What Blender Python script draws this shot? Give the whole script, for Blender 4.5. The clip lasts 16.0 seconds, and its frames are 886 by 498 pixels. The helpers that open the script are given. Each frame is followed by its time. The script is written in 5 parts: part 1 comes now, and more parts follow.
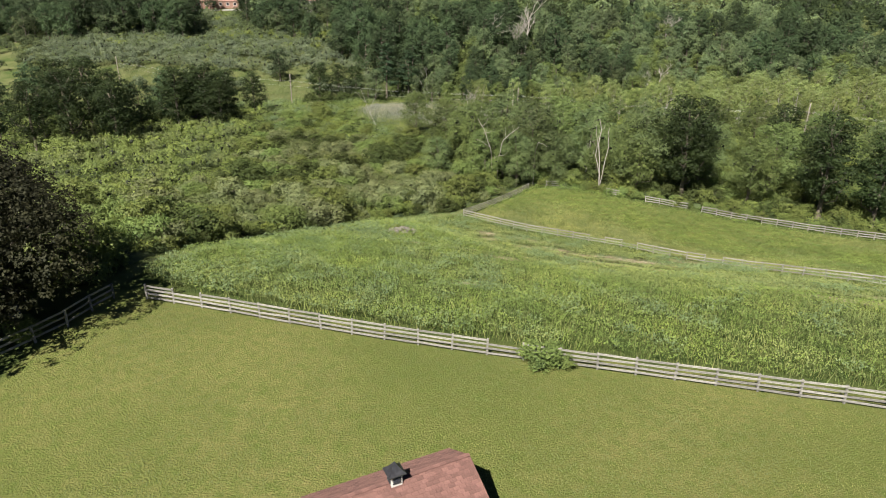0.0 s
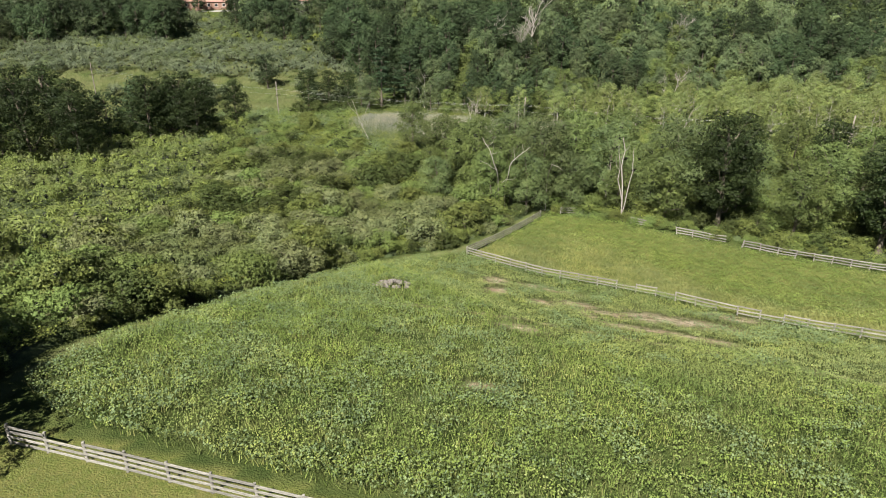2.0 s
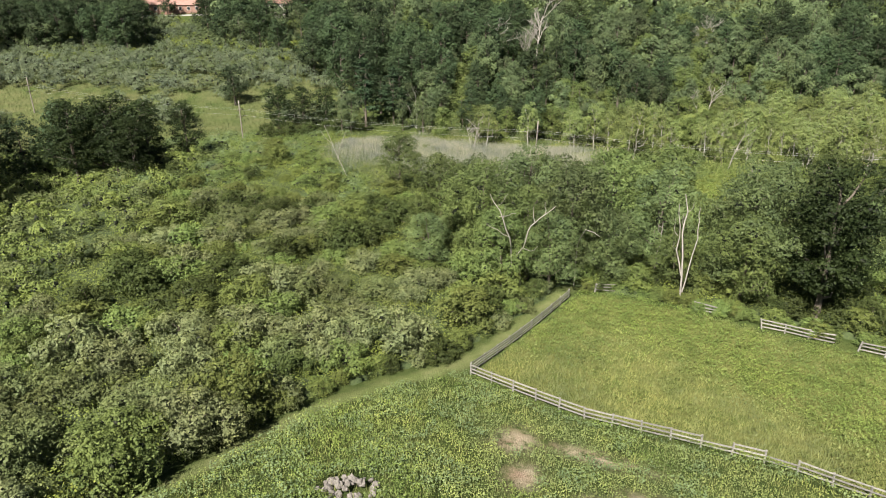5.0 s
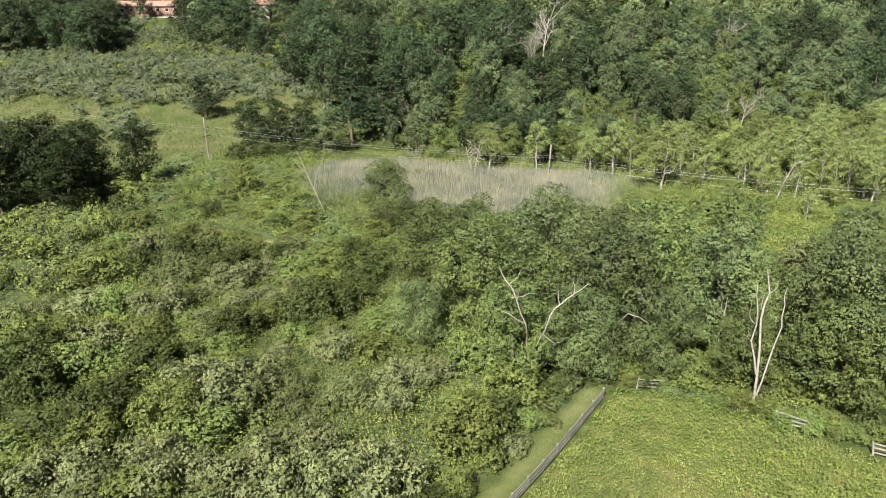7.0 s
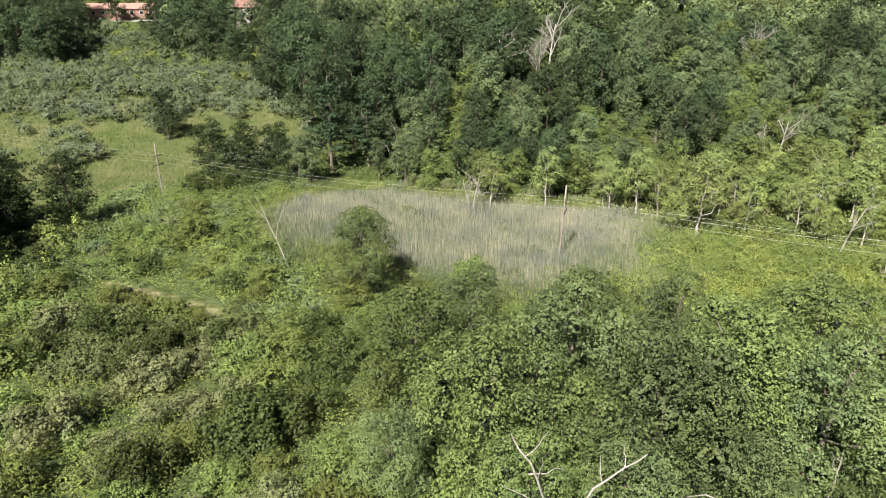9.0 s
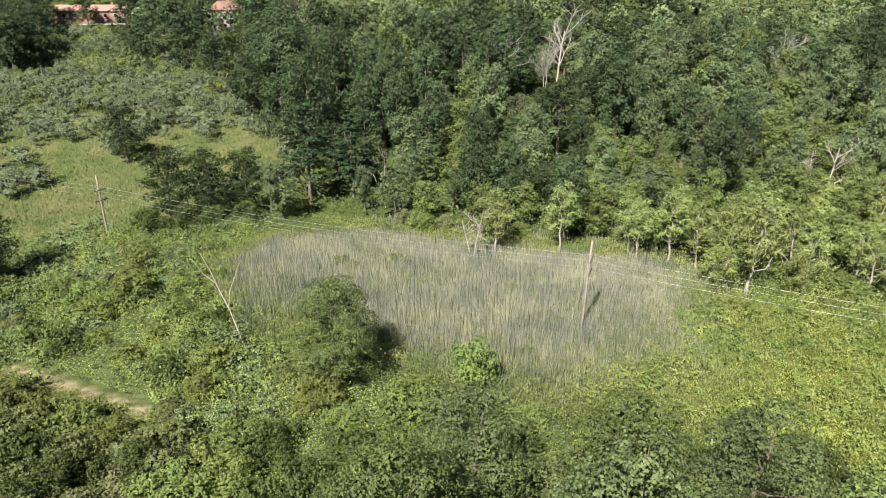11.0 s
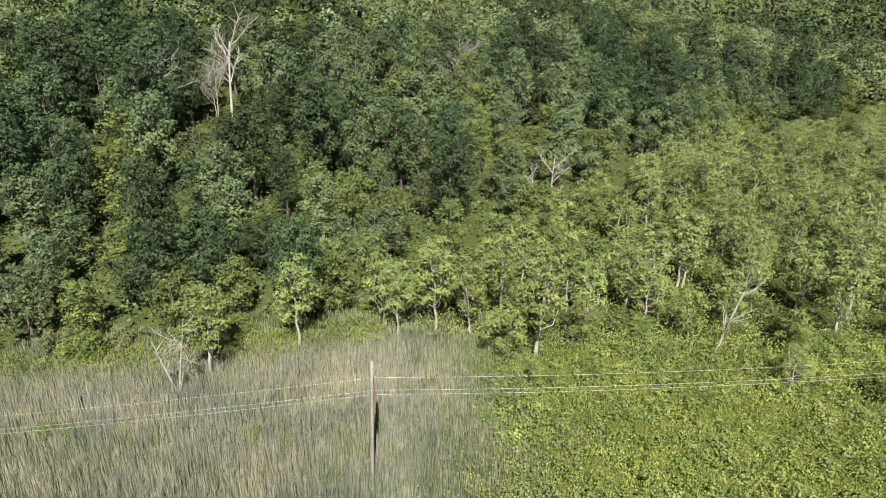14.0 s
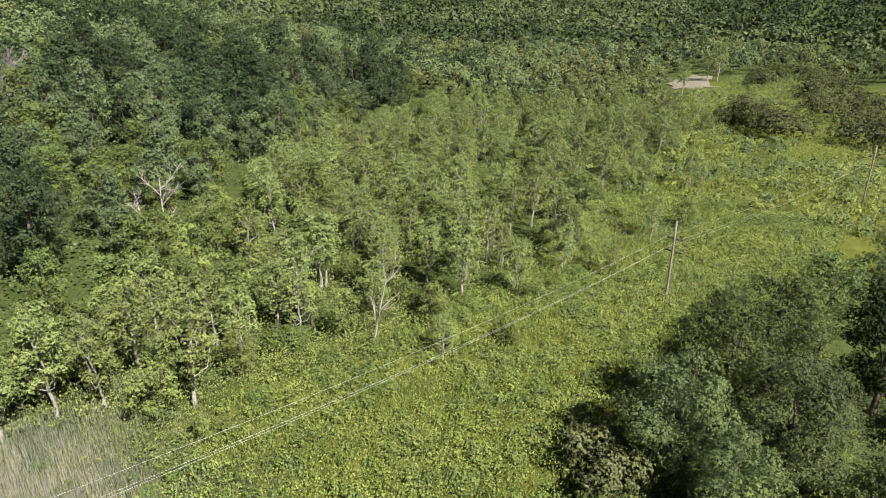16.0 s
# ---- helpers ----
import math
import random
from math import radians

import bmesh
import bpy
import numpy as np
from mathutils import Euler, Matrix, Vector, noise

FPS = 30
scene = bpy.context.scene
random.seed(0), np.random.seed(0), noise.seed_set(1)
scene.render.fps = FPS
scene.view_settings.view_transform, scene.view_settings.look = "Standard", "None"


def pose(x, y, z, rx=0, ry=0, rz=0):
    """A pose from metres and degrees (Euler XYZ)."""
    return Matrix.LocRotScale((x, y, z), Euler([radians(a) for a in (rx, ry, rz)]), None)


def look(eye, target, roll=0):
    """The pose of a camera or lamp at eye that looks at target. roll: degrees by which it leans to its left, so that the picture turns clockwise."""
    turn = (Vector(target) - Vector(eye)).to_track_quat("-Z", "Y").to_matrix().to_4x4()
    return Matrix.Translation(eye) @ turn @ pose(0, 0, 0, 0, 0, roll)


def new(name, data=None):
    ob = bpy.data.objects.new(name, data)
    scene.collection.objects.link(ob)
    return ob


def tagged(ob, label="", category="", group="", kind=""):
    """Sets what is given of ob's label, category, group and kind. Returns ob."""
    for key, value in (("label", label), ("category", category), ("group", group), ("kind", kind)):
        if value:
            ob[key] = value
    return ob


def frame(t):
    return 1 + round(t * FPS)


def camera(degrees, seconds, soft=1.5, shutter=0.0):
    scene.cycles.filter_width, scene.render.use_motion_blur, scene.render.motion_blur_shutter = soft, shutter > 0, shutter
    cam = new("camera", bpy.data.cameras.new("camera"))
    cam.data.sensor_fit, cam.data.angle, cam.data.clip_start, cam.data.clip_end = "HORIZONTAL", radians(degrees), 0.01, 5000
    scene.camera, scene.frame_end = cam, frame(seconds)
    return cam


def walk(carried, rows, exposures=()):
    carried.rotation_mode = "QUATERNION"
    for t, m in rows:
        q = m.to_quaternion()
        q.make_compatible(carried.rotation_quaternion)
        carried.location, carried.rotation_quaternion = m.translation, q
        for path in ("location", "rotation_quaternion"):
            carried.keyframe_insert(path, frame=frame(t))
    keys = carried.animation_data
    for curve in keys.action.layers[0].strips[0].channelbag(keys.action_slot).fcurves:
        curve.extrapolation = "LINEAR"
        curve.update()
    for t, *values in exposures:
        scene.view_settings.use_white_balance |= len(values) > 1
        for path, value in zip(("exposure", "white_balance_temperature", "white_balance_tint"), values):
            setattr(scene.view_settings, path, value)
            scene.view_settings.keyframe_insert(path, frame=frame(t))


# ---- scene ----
from itertools import product

cam = camera(69.7, 16.0, soft=1.0)
PATH = [
    (0, (1.153, 2.17, 31.384), (1.08, 4.029, 30.65), 0.4),
    (0.5, (0.864, 5.867, 31.418), (0.793, 7.727, 30.685), 0.4),
    (1, (0.632, 9.99, 31.501), (0.561, 11.849, 30.766), 0.3),
    (1.5, (0.459, 14.342, 31.634), (0.388, 16.201, 30.898), 0.2),
    (2, (0.486, 18.988, 31.668), (0.413, 20.846, 30.932), 0.2),
    (2.5, (0.247, 23.742, 31.904), (0.175, 25.6, 31.166), 0.0),
    (3, (0.183, 28.812, 31.883), (0.11, 30.67, 31.147), 0.0),
    (3.5, (0.028, 33.976, 31.962), (-0.044, 35.834, 31.225), 0.0),
    (4, (0.019, 39.245, 32.081), (-0.052, 41.103, 31.344), -0.1),
    (6.5, (-0.433, 65.777, 32.114), (-0.497, 67.635, 31.378), -0.3),
    (7, (-0.354, 71.2, 32.364), (-0.417, 73.058, 31.626), -0.3),
    (7.5, (-0.229, 76.743, 32.505), (-0.293, 78.6, 31.766), -0.4),
    (8, (-0.119, 82.33, 32.778), (-0.182, 84.187, 32.038), -0.4),
    (8.5, (-0.117, 87.493, 33.01), (-0.178, 89.35, 32.271), -0.3),
    (9, (-0.001, 92.497, 33.134), (-0.06, 94.355, 32.397), -0.2),
    (11.5, (-0.369, 116.435, 34.057), (-0.419, 118.293, 33.32), -0.0),
    (12, (-0.459, 121.387, 34.093), (-0.506, 123.246, 33.356), 0.0),
    (12.5, (-0.445, 126.492, 34.136), (-0.492, 128.351, 33.399), 0.1),
    (13, (-0.243, 131.319, 34.444), (-0.078, 133.17, 33.705), 0.1),
    (13.5, (-0.387, 135.088, 34.601), (0.143, 136.87, 33.862), 0.1),
    (14, (-0.472, 138.158, 34.399), (0.405, 139.799, 33.665), 0.2),
    (14.5, (-0.193, 140.519, 34.186), (0.982, 141.965, 33.46), 0.4),
    (15, (0.281, 141.664, 34.238), (1.69, 142.884, 33.514), 0.3),
    (15.5, (0.763, 142.169, 34.22), (2.345, 143.155, 33.496), 0.2),
    (16, (1.649, 142.428, 34.374), (3.315, 143.26, 33.644), 0.0),
]
walk(cam, [(t, look(eye, target, roll)) for t, eye, target, roll in PATH],
     exposures=[(0, 1.17), (3, 1.22), (4.2, 1.24), (7, 1.38), (12.5, 1.42), (14, 1.25), (16, 1.18)])

# ---- world and sun: clear afternoon, sun behind and to the left of the first view ----
SUN_EL, SUN_AZ = radians(48), radians(203)
sky_world = bpy.data.worlds.new("sky")
sky_world.use_nodes = True
scene.world = sky_world
wn = sky_world.node_tree.nodes
sky = wn.new("ShaderNodeTexSky")
sky.sky_type, sky.sun_disc, sky.sun_elevation, sky.sun_rotation = "NISHITA", False, SUN_EL, SUN_AZ
sky.air_density, sky.dust_density = 0.16, 0.0
wn["Background"].inputs[1].default_value = 0.05
sky_world.node_tree.links.new(sky.outputs[0], wn["Background"].inputs[0])
sun_data = bpy.data.lights.new("sun", "SUN")
sun_data.energy, sun_data.angle, sun_data.color = 5.0, radians(0.5), (1.0, 0.95, 0.86)
sun = new("sun", sun_data)
sun.matrix_world = look((math.sin(SUN_AZ) * 200 * math.cos(SUN_EL), math.cos(SUN_AZ) * 200 * math.cos(SUN_EL), 200 * math.sin(SUN_EL)), (0, 0, 0))


# ---- materials ----
def nodes_of(name):
    m = bpy.data.materials.new(name)
    m.use_nodes = True
    return m, m.node_tree.nodes, m.node_tree.links, m.node_tree.nodes["Principled BSDF"]


def ramp_mix(n, k, fac, a, b):
    mix = n.new("ShaderNodeMix")
    mix.data_type = "RGBA"
    k.new(fac, mix.inputs[0])
    for sock, val in ((mix.inputs[6], a), (mix.inputs[7], b)):
        if isinstance(val, tuple):
            sock.default_value = (*val, 1)
        else:
            k.new(val, sock)
    return mix.outputs[2]


def noise_fac(n, k, scale, lo=0.35, hi=0.65, detail=3.0, vec=None, rough=0.55):
    t = n.new("ShaderNodeTexNoise")
    t.inputs["Scale"].default_value, t.inputs["Detail"].default_value, t.inputs["Roughness"].default_value = scale, detail, rough
    if vec is None:
        vec = n.new("ShaderNodeTexCoord").outputs["Object"]
    k.new(vec, t.inputs["Vector"])
    r = n.new("ShaderNodeMapRange")
    r.inputs[1].default_value, r.inputs[2].default_value = lo, hi
    k.new(t.outputs["Fac"], r.inputs[0])
    return r.outputs[0]


def foliage(name, a, b, gloss=0.55, through_leaf=0.08, spread=0.16):
    """Leaves: two leaf colours mixed leaf by leaf, shifted plant by plant, with light shining through."""
    m, n, k, p = nodes_of(name)
    geo, info = n.new("ShaderNodeNewGeometry"), n.new("ShaderNodeObjectInfo")
    a, b = tuple(p_ + 0.42 * (q_ - p_) for p_, q_ in zip(a, b)), tuple(q_ - 0.28 * (q_ - p_) for p_, q_ in zip(a, b))
    a, b = (a[0], a[1], a[2] * 1.06), (b[0], b[1], b[2] * 1.06)
    col = ramp_mix(n, k, geo.outputs["Random Per Island"], a, b)
    twig = n.new("ShaderNodeMix")
    twig.data_type, twig.blend_type = "RGBA", "MULTIPLY"
    twig.inputs[0].default_value = 1.0
    k.new(col, twig.inputs[6])
    k.new(ramp_mix(n, k, noise_fac(n, k, 0.8, 0.3, 0.7, 2), (0.74, 0.77, 0.8), (1.24, 1.2, 1.1)), twig.inputs[7])
    broad = n.new("ShaderNodeMix")
    broad.data_type, broad.blend_type = "RGBA", "MULTIPLY"
    broad.inputs[0].default_value = 1.0
    k.new(twig.outputs[2], broad.inputs[6])
    k.new(ramp_mix(n, k, noise_fac(n, k, 0.14, 0.32, 0.68, 3), (0.8, 0.84, 0.9), (1.2, 1.17, 1.06)), broad.inputs[7])
    col = broad.outputs[2]
    hsv = n.new("ShaderNodeHueSaturation")
    hue = 0.009 if spread > 0.1 else 0.0
    for out_name, lo, hi in (("Hue", 0.5 - hue, 0.5 + hue), ("Value", 1 - spread * 1.3 * (spread > 0.1), 1 + spread * 1.3 * (spread > 0.1))):
        r = n.new("ShaderNodeMapRange")
        r.inputs[3].default_value, r.inputs[4].default_value = lo, hi
        k.new(info.outputs["Random"], r.inputs[0])
        k.new(r.outputs[0], hsv.inputs[out_name])
    k.new(col, hsv.inputs["Color"])
    k.new(hsv.outputs[0], p.inputs["Base Color"])
    p.inputs["Roughness"].default_value = gloss
    p.inputs["Specular IOR Level"].default_value = 0.12
    tr, mix = n.new("ShaderNodeBsdfTranslucent"), n.new("ShaderNodeMixShader")
    k.new(hsv.outputs[0], tr.inputs[0])
    mix.inputs[0].default_value = through_leaf
    k.new(p.outputs[0], mix.inputs[1])
    k.new(tr.outputs[0], mix.inputs[2])
    k.new(mix.outputs[0], n["Material Output"].inputs[0])
    return m


def surface(name, a, b, scale, rough=0.8, fine=None, bump=0.0, bump_scale=40, metal=0.0, per_piece=0.0, stretch=(1, 1, 1)):
    """A surface of two tones: broad blotches, fine grain, bump and a shade that differs piece by piece."""
    m, n, k, p = nodes_of(name)
    mp = n.new("ShaderNodeMapping")
    k.new(n.new("ShaderNodeTexCoord").outputs["Object"], mp.inputs[0])
    mp.inputs["Scale"].default_value = stretch
    col = ramp_mix(n, k, noise_fac(n, k, scale, 0.3, 0.7, 5, mp.outputs[0]), a, b)
    if fine:
        col = ramp_mix(n, k, noise_fac(n, k, fine, 0.4, 0.75, 4, mp.outputs[0]), col, tuple(c * 0.6 for c in a))
    if per_piece:
        hsv, r = n.new("ShaderNodeHueSaturation"), n.new("ShaderNodeMapRange")
        r.inputs[3].default_value, r.inputs[4].default_value = 1 - per_piece, 1 + per_piece
        k.new(n.new("ShaderNodeObjectInfo").outputs["Random"], r.inputs[0])
        k.new(r.outputs[0], hsv.inputs["Value"])
        k.new(col, hsv.inputs["Color"])
        col = hsv.outputs[0]
    k.new(col, p.inputs["Base Color"])
    p.inputs["Roughness"].default_value, p.inputs["Metallic"].default_value = rough, metal
    if bump:
        t, bn = n.new("ShaderNodeTexNoise"), n.new("ShaderNodeBump")
        t.inputs["Scale"].default_value, t.inputs["Detail"].default_value = bump_scale, 4
        k.new(mp.outputs[0], t.inputs["Vector"])
        bn.inputs["Strength"].default_value = bump
        bn.inputs["Distance"].default_value = 0.05
        k.new(t.outputs["Fac"], bn.inputs["Height"])
        k.new(bn.outputs[0], p.inputs["Normal"])
    return m


LEAF_DARK = foliage("dark_green_leaves", (0.02, 0.037, 0.017), (0.08, 0.113, 0.049), spread=0.26)
LEAF_OAK = foliage("deep_green_leaves", (0.011, 0.021, 0.007), (0.044, 0.063, 0.021))
LEAF_SHRUB = foliage("shrub_leaves", (0.05, 0.076, 0.02), (0.2, 0.228, 0.066))
LEAF_THICK = foliage("dark_shrub_leaves", (0.024, 0.037, 0.011), (0.095, 0.118, 0.036))
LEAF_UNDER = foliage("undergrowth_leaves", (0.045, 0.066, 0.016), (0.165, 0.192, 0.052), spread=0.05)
LEAF_VINE = foliage("vine_leaves", (0.075, 0.108, 0.021), (0.225, 0.26, 0.066), spread=0.05)
LEAF_MID = foliage("mid_green_leaves", (0.04, 0.067, 0.026), (0.174, 0.215, 0.1), spread=0.26)
LEAF_LIGHT = foliage("yellow_green_leaves", (0.068, 0.105, 0.026), (0.19, 0.24, 0.075))
LEAF_SILVER = foliage("silvery_leaves", (0.075, 0.094, 0.036), (0.235, 0.258, 0.118))
LEAF_FROST = foliage("frosted_leaves", (0.055, 0.08, 0.042), (0.185, 0.215, 0.13), spread=0.05)
LEAF_DULL = foliage("dull_silvery_leaves", (0.06, 0.082, 0.029), (0.185, 0.21, 0.083))
LEAF_COPPER = foliage("copper_leaves", (0.018, 0.022, 0.012), (0.05, 0.048, 0.026), gloss=0.7, through_leaf=0.2)
LEAF_PALE = foliage("pale_olive_leaves", (0.12, 0.158, 0.048), (0.265, 0.31, 0.112))
LEAF_BLUE = foliage("needle_leaves", (0.025, 0.05, 0.022), (0.06, 0.095, 0.045))
LEAF_WEED = foliage("meadow_weed_leaves", (0.05, 0.09, 0.018), (0.205, 0.265, 0.07), spread=0.05)
LEAF_LOW = foliage("low_meadow_leaves", (0.115, 0.158, 0.05), (0.26, 0.3, 0.115), spread=0.05)
LEAF_GOLD = foliage("goldenrod_leaves", (0.1, 0.142, 0.034), (0.27, 0.31, 0.1), spread=0.05)
GRASS_DRY = foliage("dry_grass_blades", (0.115, 0.142, 0.042), (0.25, 0.258, 0.1), spread=0.05)
REED = foliage("reed_stalks", (0.2, 0.2, 0.15), (0.41, 0.4, 0.325), spread=0.05, through_leaf=0.15)
SLOPE_GRASS = foliage("slope_grass_blades", (0.08, 0.107, 0.034), (0.185, 0.205, 0.092), spread=0.05)
REED_LEAF = foliage("reed_leaves", (0.09, 0.125, 0.055), (0.21, 0.24, 0.14), spread=0.05)
BARK = surface("bark", (0.1, 0.08, 0.06), (0.2, 0.17, 0.14), 3, 0.9, 14, 0.4, 20, stretch=(1, 1, 0.3))
# inner twigs painted near black, so the shade of crown gaps is in the colour
SHADE_TWIGS = surface("shade_dark_inner_twigs", (0.013, 0.018, 0.008), (0.028, 0.034, 0.015), 1.5, 0.95, 5)
BARK_PALE = surface("pale_bark", (0.27, 0.25, 0.22), (0.5, 0.47, 0.42), 2.5, 0.85, 9, 0.2, 20, stretch=(1, 1, 0.4))
DEADWOOD = surface("bleached_deadwood", (0.28, 0.25, 0.22), (0.46, 0.43, 0.39), 2, 0.85, 12, 0.2, 20, stretch=(1, 1, 0.3))
POLEWOOD = surface("weathered_pole_wood", (0.22, 0.19, 0.16), (0.36, 0.32, 0.28), 2, 0.85, 20, 0.2, 30, stretch=(1, 1, 0.2))
RAILWOOD = surface("weathered_rail_wood", (0.165, 0.156, 0.137), (0.41, 0.393, 0.355), 1.2, 0.85, 18, 0.25, 30, per_piece=0.25, stretch=(0.3, 1, 1))
WIRE = surface("aluminium_wire", (0.5, 0.5, 0.5), (0.6, 0.6, 0.6), 4, 0.45, metal=0.6)
INSULATOR = surface("brown_porcelain", (0.08, 0.06, 0.05), (0.12, 0.09, 0.07), 6, 0.3)
SHINGLE = surface("red_asphalt_shingle", (0.165, 0.085, 0.072), (0.23, 0.118, 0.098), 1.5, 0.95, 60, 0.4, 120, per_piece=0.22)
SHED_WALL = surface("red_board_wall", (0.16, 0.05, 0.035), (0.22, 0.075, 0.05), 2, 0.8, 20, 0.1, 40, stretch=(1, 1, 0.2))
METAL_DARK = surface("dark_sheet_metal", (0.06, 0.06, 0.068), (0.1, 0.1, 0.11), 5, 0.4, metal=0.7)
WHITE_TRIM = surface("white_painted_trim", (0.6, 0.58, 0.54), (0.75, 0.73, 0.7), 4, 0.6, 30)
STONE = surface("pale_rubble_stone", (0.15, 0.135, 0.12), (0.28, 0.25, 0.225), 3, 0.9, 20, 0.5, 20, per_piece=0.25)
HOUSE_BRICK = surface("red_brick_wall", (0.26, 0.15, 0.115), (0.34, 0.21, 0.165), 1, 0.9, 8)
HOUSE_ROOF = surface("pinkish_roof", (0.3, 0.17, 0.14), (0.4, 0.24, 0.2), 1, 0.9, 10)
HOUSE_WHITE = surface("pale_siding", (0.24, 0.22, 0.2), (0.32, 0.3, 0.27), 1, 0.8, 10)
GLASS_DARK = surface("dark_window_glass", (0.02, 0.022, 0.025), (0.03, 0.032, 0.035), 1, 0.1)
ASPHALT = surface("pale_driveway", (0.3, 0.29, 0.27), (0.42, 0.4, 0.38), 0.5, 0.9, 6)


# ---- the lie of the land ----
def step(u):
    u = np.clip(u, 0, 1)
    return u * u * (3 - 2 * u)


def land(x, y):
    """Height of the ground: a lawn on a rise, a wet hollow beyond it, and a wooded hillside behind."""
    x, y = np.asarray(x, float), np.asarray(y, float)
    z = 9 - 12 * step((y - 38) / 66)
    z = z - (0.03 + 0.02 * step((y - 45) / 20)) * np.clip(x, -60, 60) * step((y - 20) / 30) * (1 - step((y - 90) / 40))
    z = z + 1.6 * np.exp(-((x + 10) ** 2 + (y - 82) ** 2) / 180)
    yy = y - 0.4 * np.maximum(0, x - 35)
    z = z + 2.3 * step((yy - 145) / 50) + 11.5 * step((yy - 200) / 90) + 0.2 * np.maximum(0, yy - 285) * (1 - step((yy - 400) / 400) * 0.5)
    z = z + 2.5 * step((x - 30) / 40) * step((y - 110) / 25) * (1 - step((y - 175) / 40))
    r = np.hypot(x, y - 140)
    z = z + 38 * step((r - 450) / 450)
    return z + 0.35 * np.sin(x * 0.11 + 1) * np.sin(y * 0.09) + 0.5 * np.sin(x * 0.043) * np.sin(y * 0.05 + 2) * step((y - 110) / 60)


def inside(poly, x, y):
    """Whether points lie in a polygon of the plan."""
    x, y = np.asarray(x, float), np.asarray(y, float)
    hit = np.zeros(x.shape, bool)
    for (x0, y0), (x1, y1) in zip(poly, poly[1:] + poly[:1]):
        if y0 != y1:
            hit ^= ((y0 > y) != (y1 > y)) & (x < (x1 - x0) * (y - y0) / (y1 - y0) + x0)
    return hit


def off_line(line, x, y):
    """Distance of points from a line of the plan."""
    best = np.full(np.shape(x), 1e9)
    for (x0, y0), (x1, y1) in zip(line, line[1:]):
        dx, dy = x1 - x0, y1 - y0
        u = np.clip(((x - x0) * dx + (y - y0) * dy) / (dx * dx + dy * dy), 0, 1)
        best = np.minimum(best, np.hypot(x - x0 - u * dx, y - y0 - u * dy))
    return best


LAWN_FENCE = [(-23.5, 45.7), (-7, 41.9), (8.6, 38.9), (26.7, 35.2), (50, 30.5), (72, 26)]
SIDE_FENCE = [(-26, 45.5), (-26.8, 40), (-28.8, 36.4), (-32, 28), (-36, 18)]
FIELD_FENCE = [(0.6, 104.3), (10.6, 97.4), (25.5, 92.3), (41.6, 80.0), (57, 67.5), (72, 55)]
PATH_FENCE = [(0.6, 104.6), (6.8, 113.4), (14.2, 124.4)]
WOOD_FENCE = [(14.2, 124.4), (19.5, 123.8), (33.7, 115.2), (48, 109.2), (61, 105.4), (75, 101)]
MOWN = [(-28.2, 49), (-27.9, 58.5), (-25.8, 68.6), (-23.1, 78), (-18, 87.4), (-13.6, 96), (-6.9, 102.1), (-0.6, 105.8), (5.2, 113.6), (13.2, 125.2)]
MEADOW = [(-22.5, 48), (-27, 52), (-26.8, 58.5), (-24.7, 68.6), (-22, 78), (-17, 87), (-12.8, 95.2), (-6.3, 101), (0.2, 103.8), (10.4, 96.8), (25.2, 91.6), (41, 79.3), (75, 51), (75, 27.5), (50, 32.3), (27, 37.2), (-7, 44.1)]
PADDOCK = [(1.2, 104.6), (14.6, 123.6), (19.5, 122.8), (33.7, 114.2), (48, 108.2), (75, 100), (80, 57), (57, 68.3), (42, 80.8), (25.8, 93), (10.8, 98.2)]
REEDS = [(-34, 190), (-29, 201), (-14, 205.5), (-3, 203), (12, 199), (25, 196), (30, 190), (29, 180), (25, 172), (18, 167.5), (10, 163), (0, 168), (-9, 171), (-19, 176), (-26, 175)]
GOLD = [(24, 172), (30, 187), (46, 182), (58, 175), (74, 169), (96, 167), (122, 165), (210, 161), (300, 175), (332, 176), (350, 90), (300, 60), (230, 72), (150, 100), (108, 122), (62, 146), (45, 150), (30, 152), (12, 158), (17, 166)]
SHRUBLAND = [(-30, 50), (-29.5, 59), (-27.4, 69), (-24.6, 79), (-19.6, 88.6), (-15, 97.4), (-7.9, 103.8), (-1.8, 107), (3.6, 114.4), (11.5, 126.5), (8, 150), (-2, 166), (-22, 172), (-33, 186), (-40, 195), (-75, 185), (-130, 150), (-130, 60), (-60, 40)]
PATCHES = [(24.2, 81.2, 4.4, 1.5), (20.0, 81.6, 2.0, 1.6), (31.4, 85, 2.4, 1.0), (16.5, 81.6, 2.2, 0.7), (13.2, 84.6, 1.8, 0.9), (4.2, 92.6, 1.3, 1.4), (4.2, 87, 1.1, 1.2), (10.2, 91, 3.2, 0.6), (9.2, 83.8, 1.2, 0.8),
           (5.8, 72.4, 1.7, 0.7), (1.7, 57, 0.9, 0.4), (38, 58, 3.5, 1.2), (46, 50, 3, 1.2), (44, 62, 2.5, 0.8)]
TRACK = [(12.7, 82.1), (15.5, 76.8), (20.9, 75.3), (25.2, 72.9)]
RUT = [(-8, 75.8), (-1.7, 75.6), (6.5, 75.6), (15.4, 71.9), (23.8, 68.5), (28.8, 64.9), (40, 56.5), (52, 47)]
WASHOUT = [(-46, 166.5), (-39, 164), (-35.2, 162.6), (-31.9, 161.6), (-29.3, 160.6)]


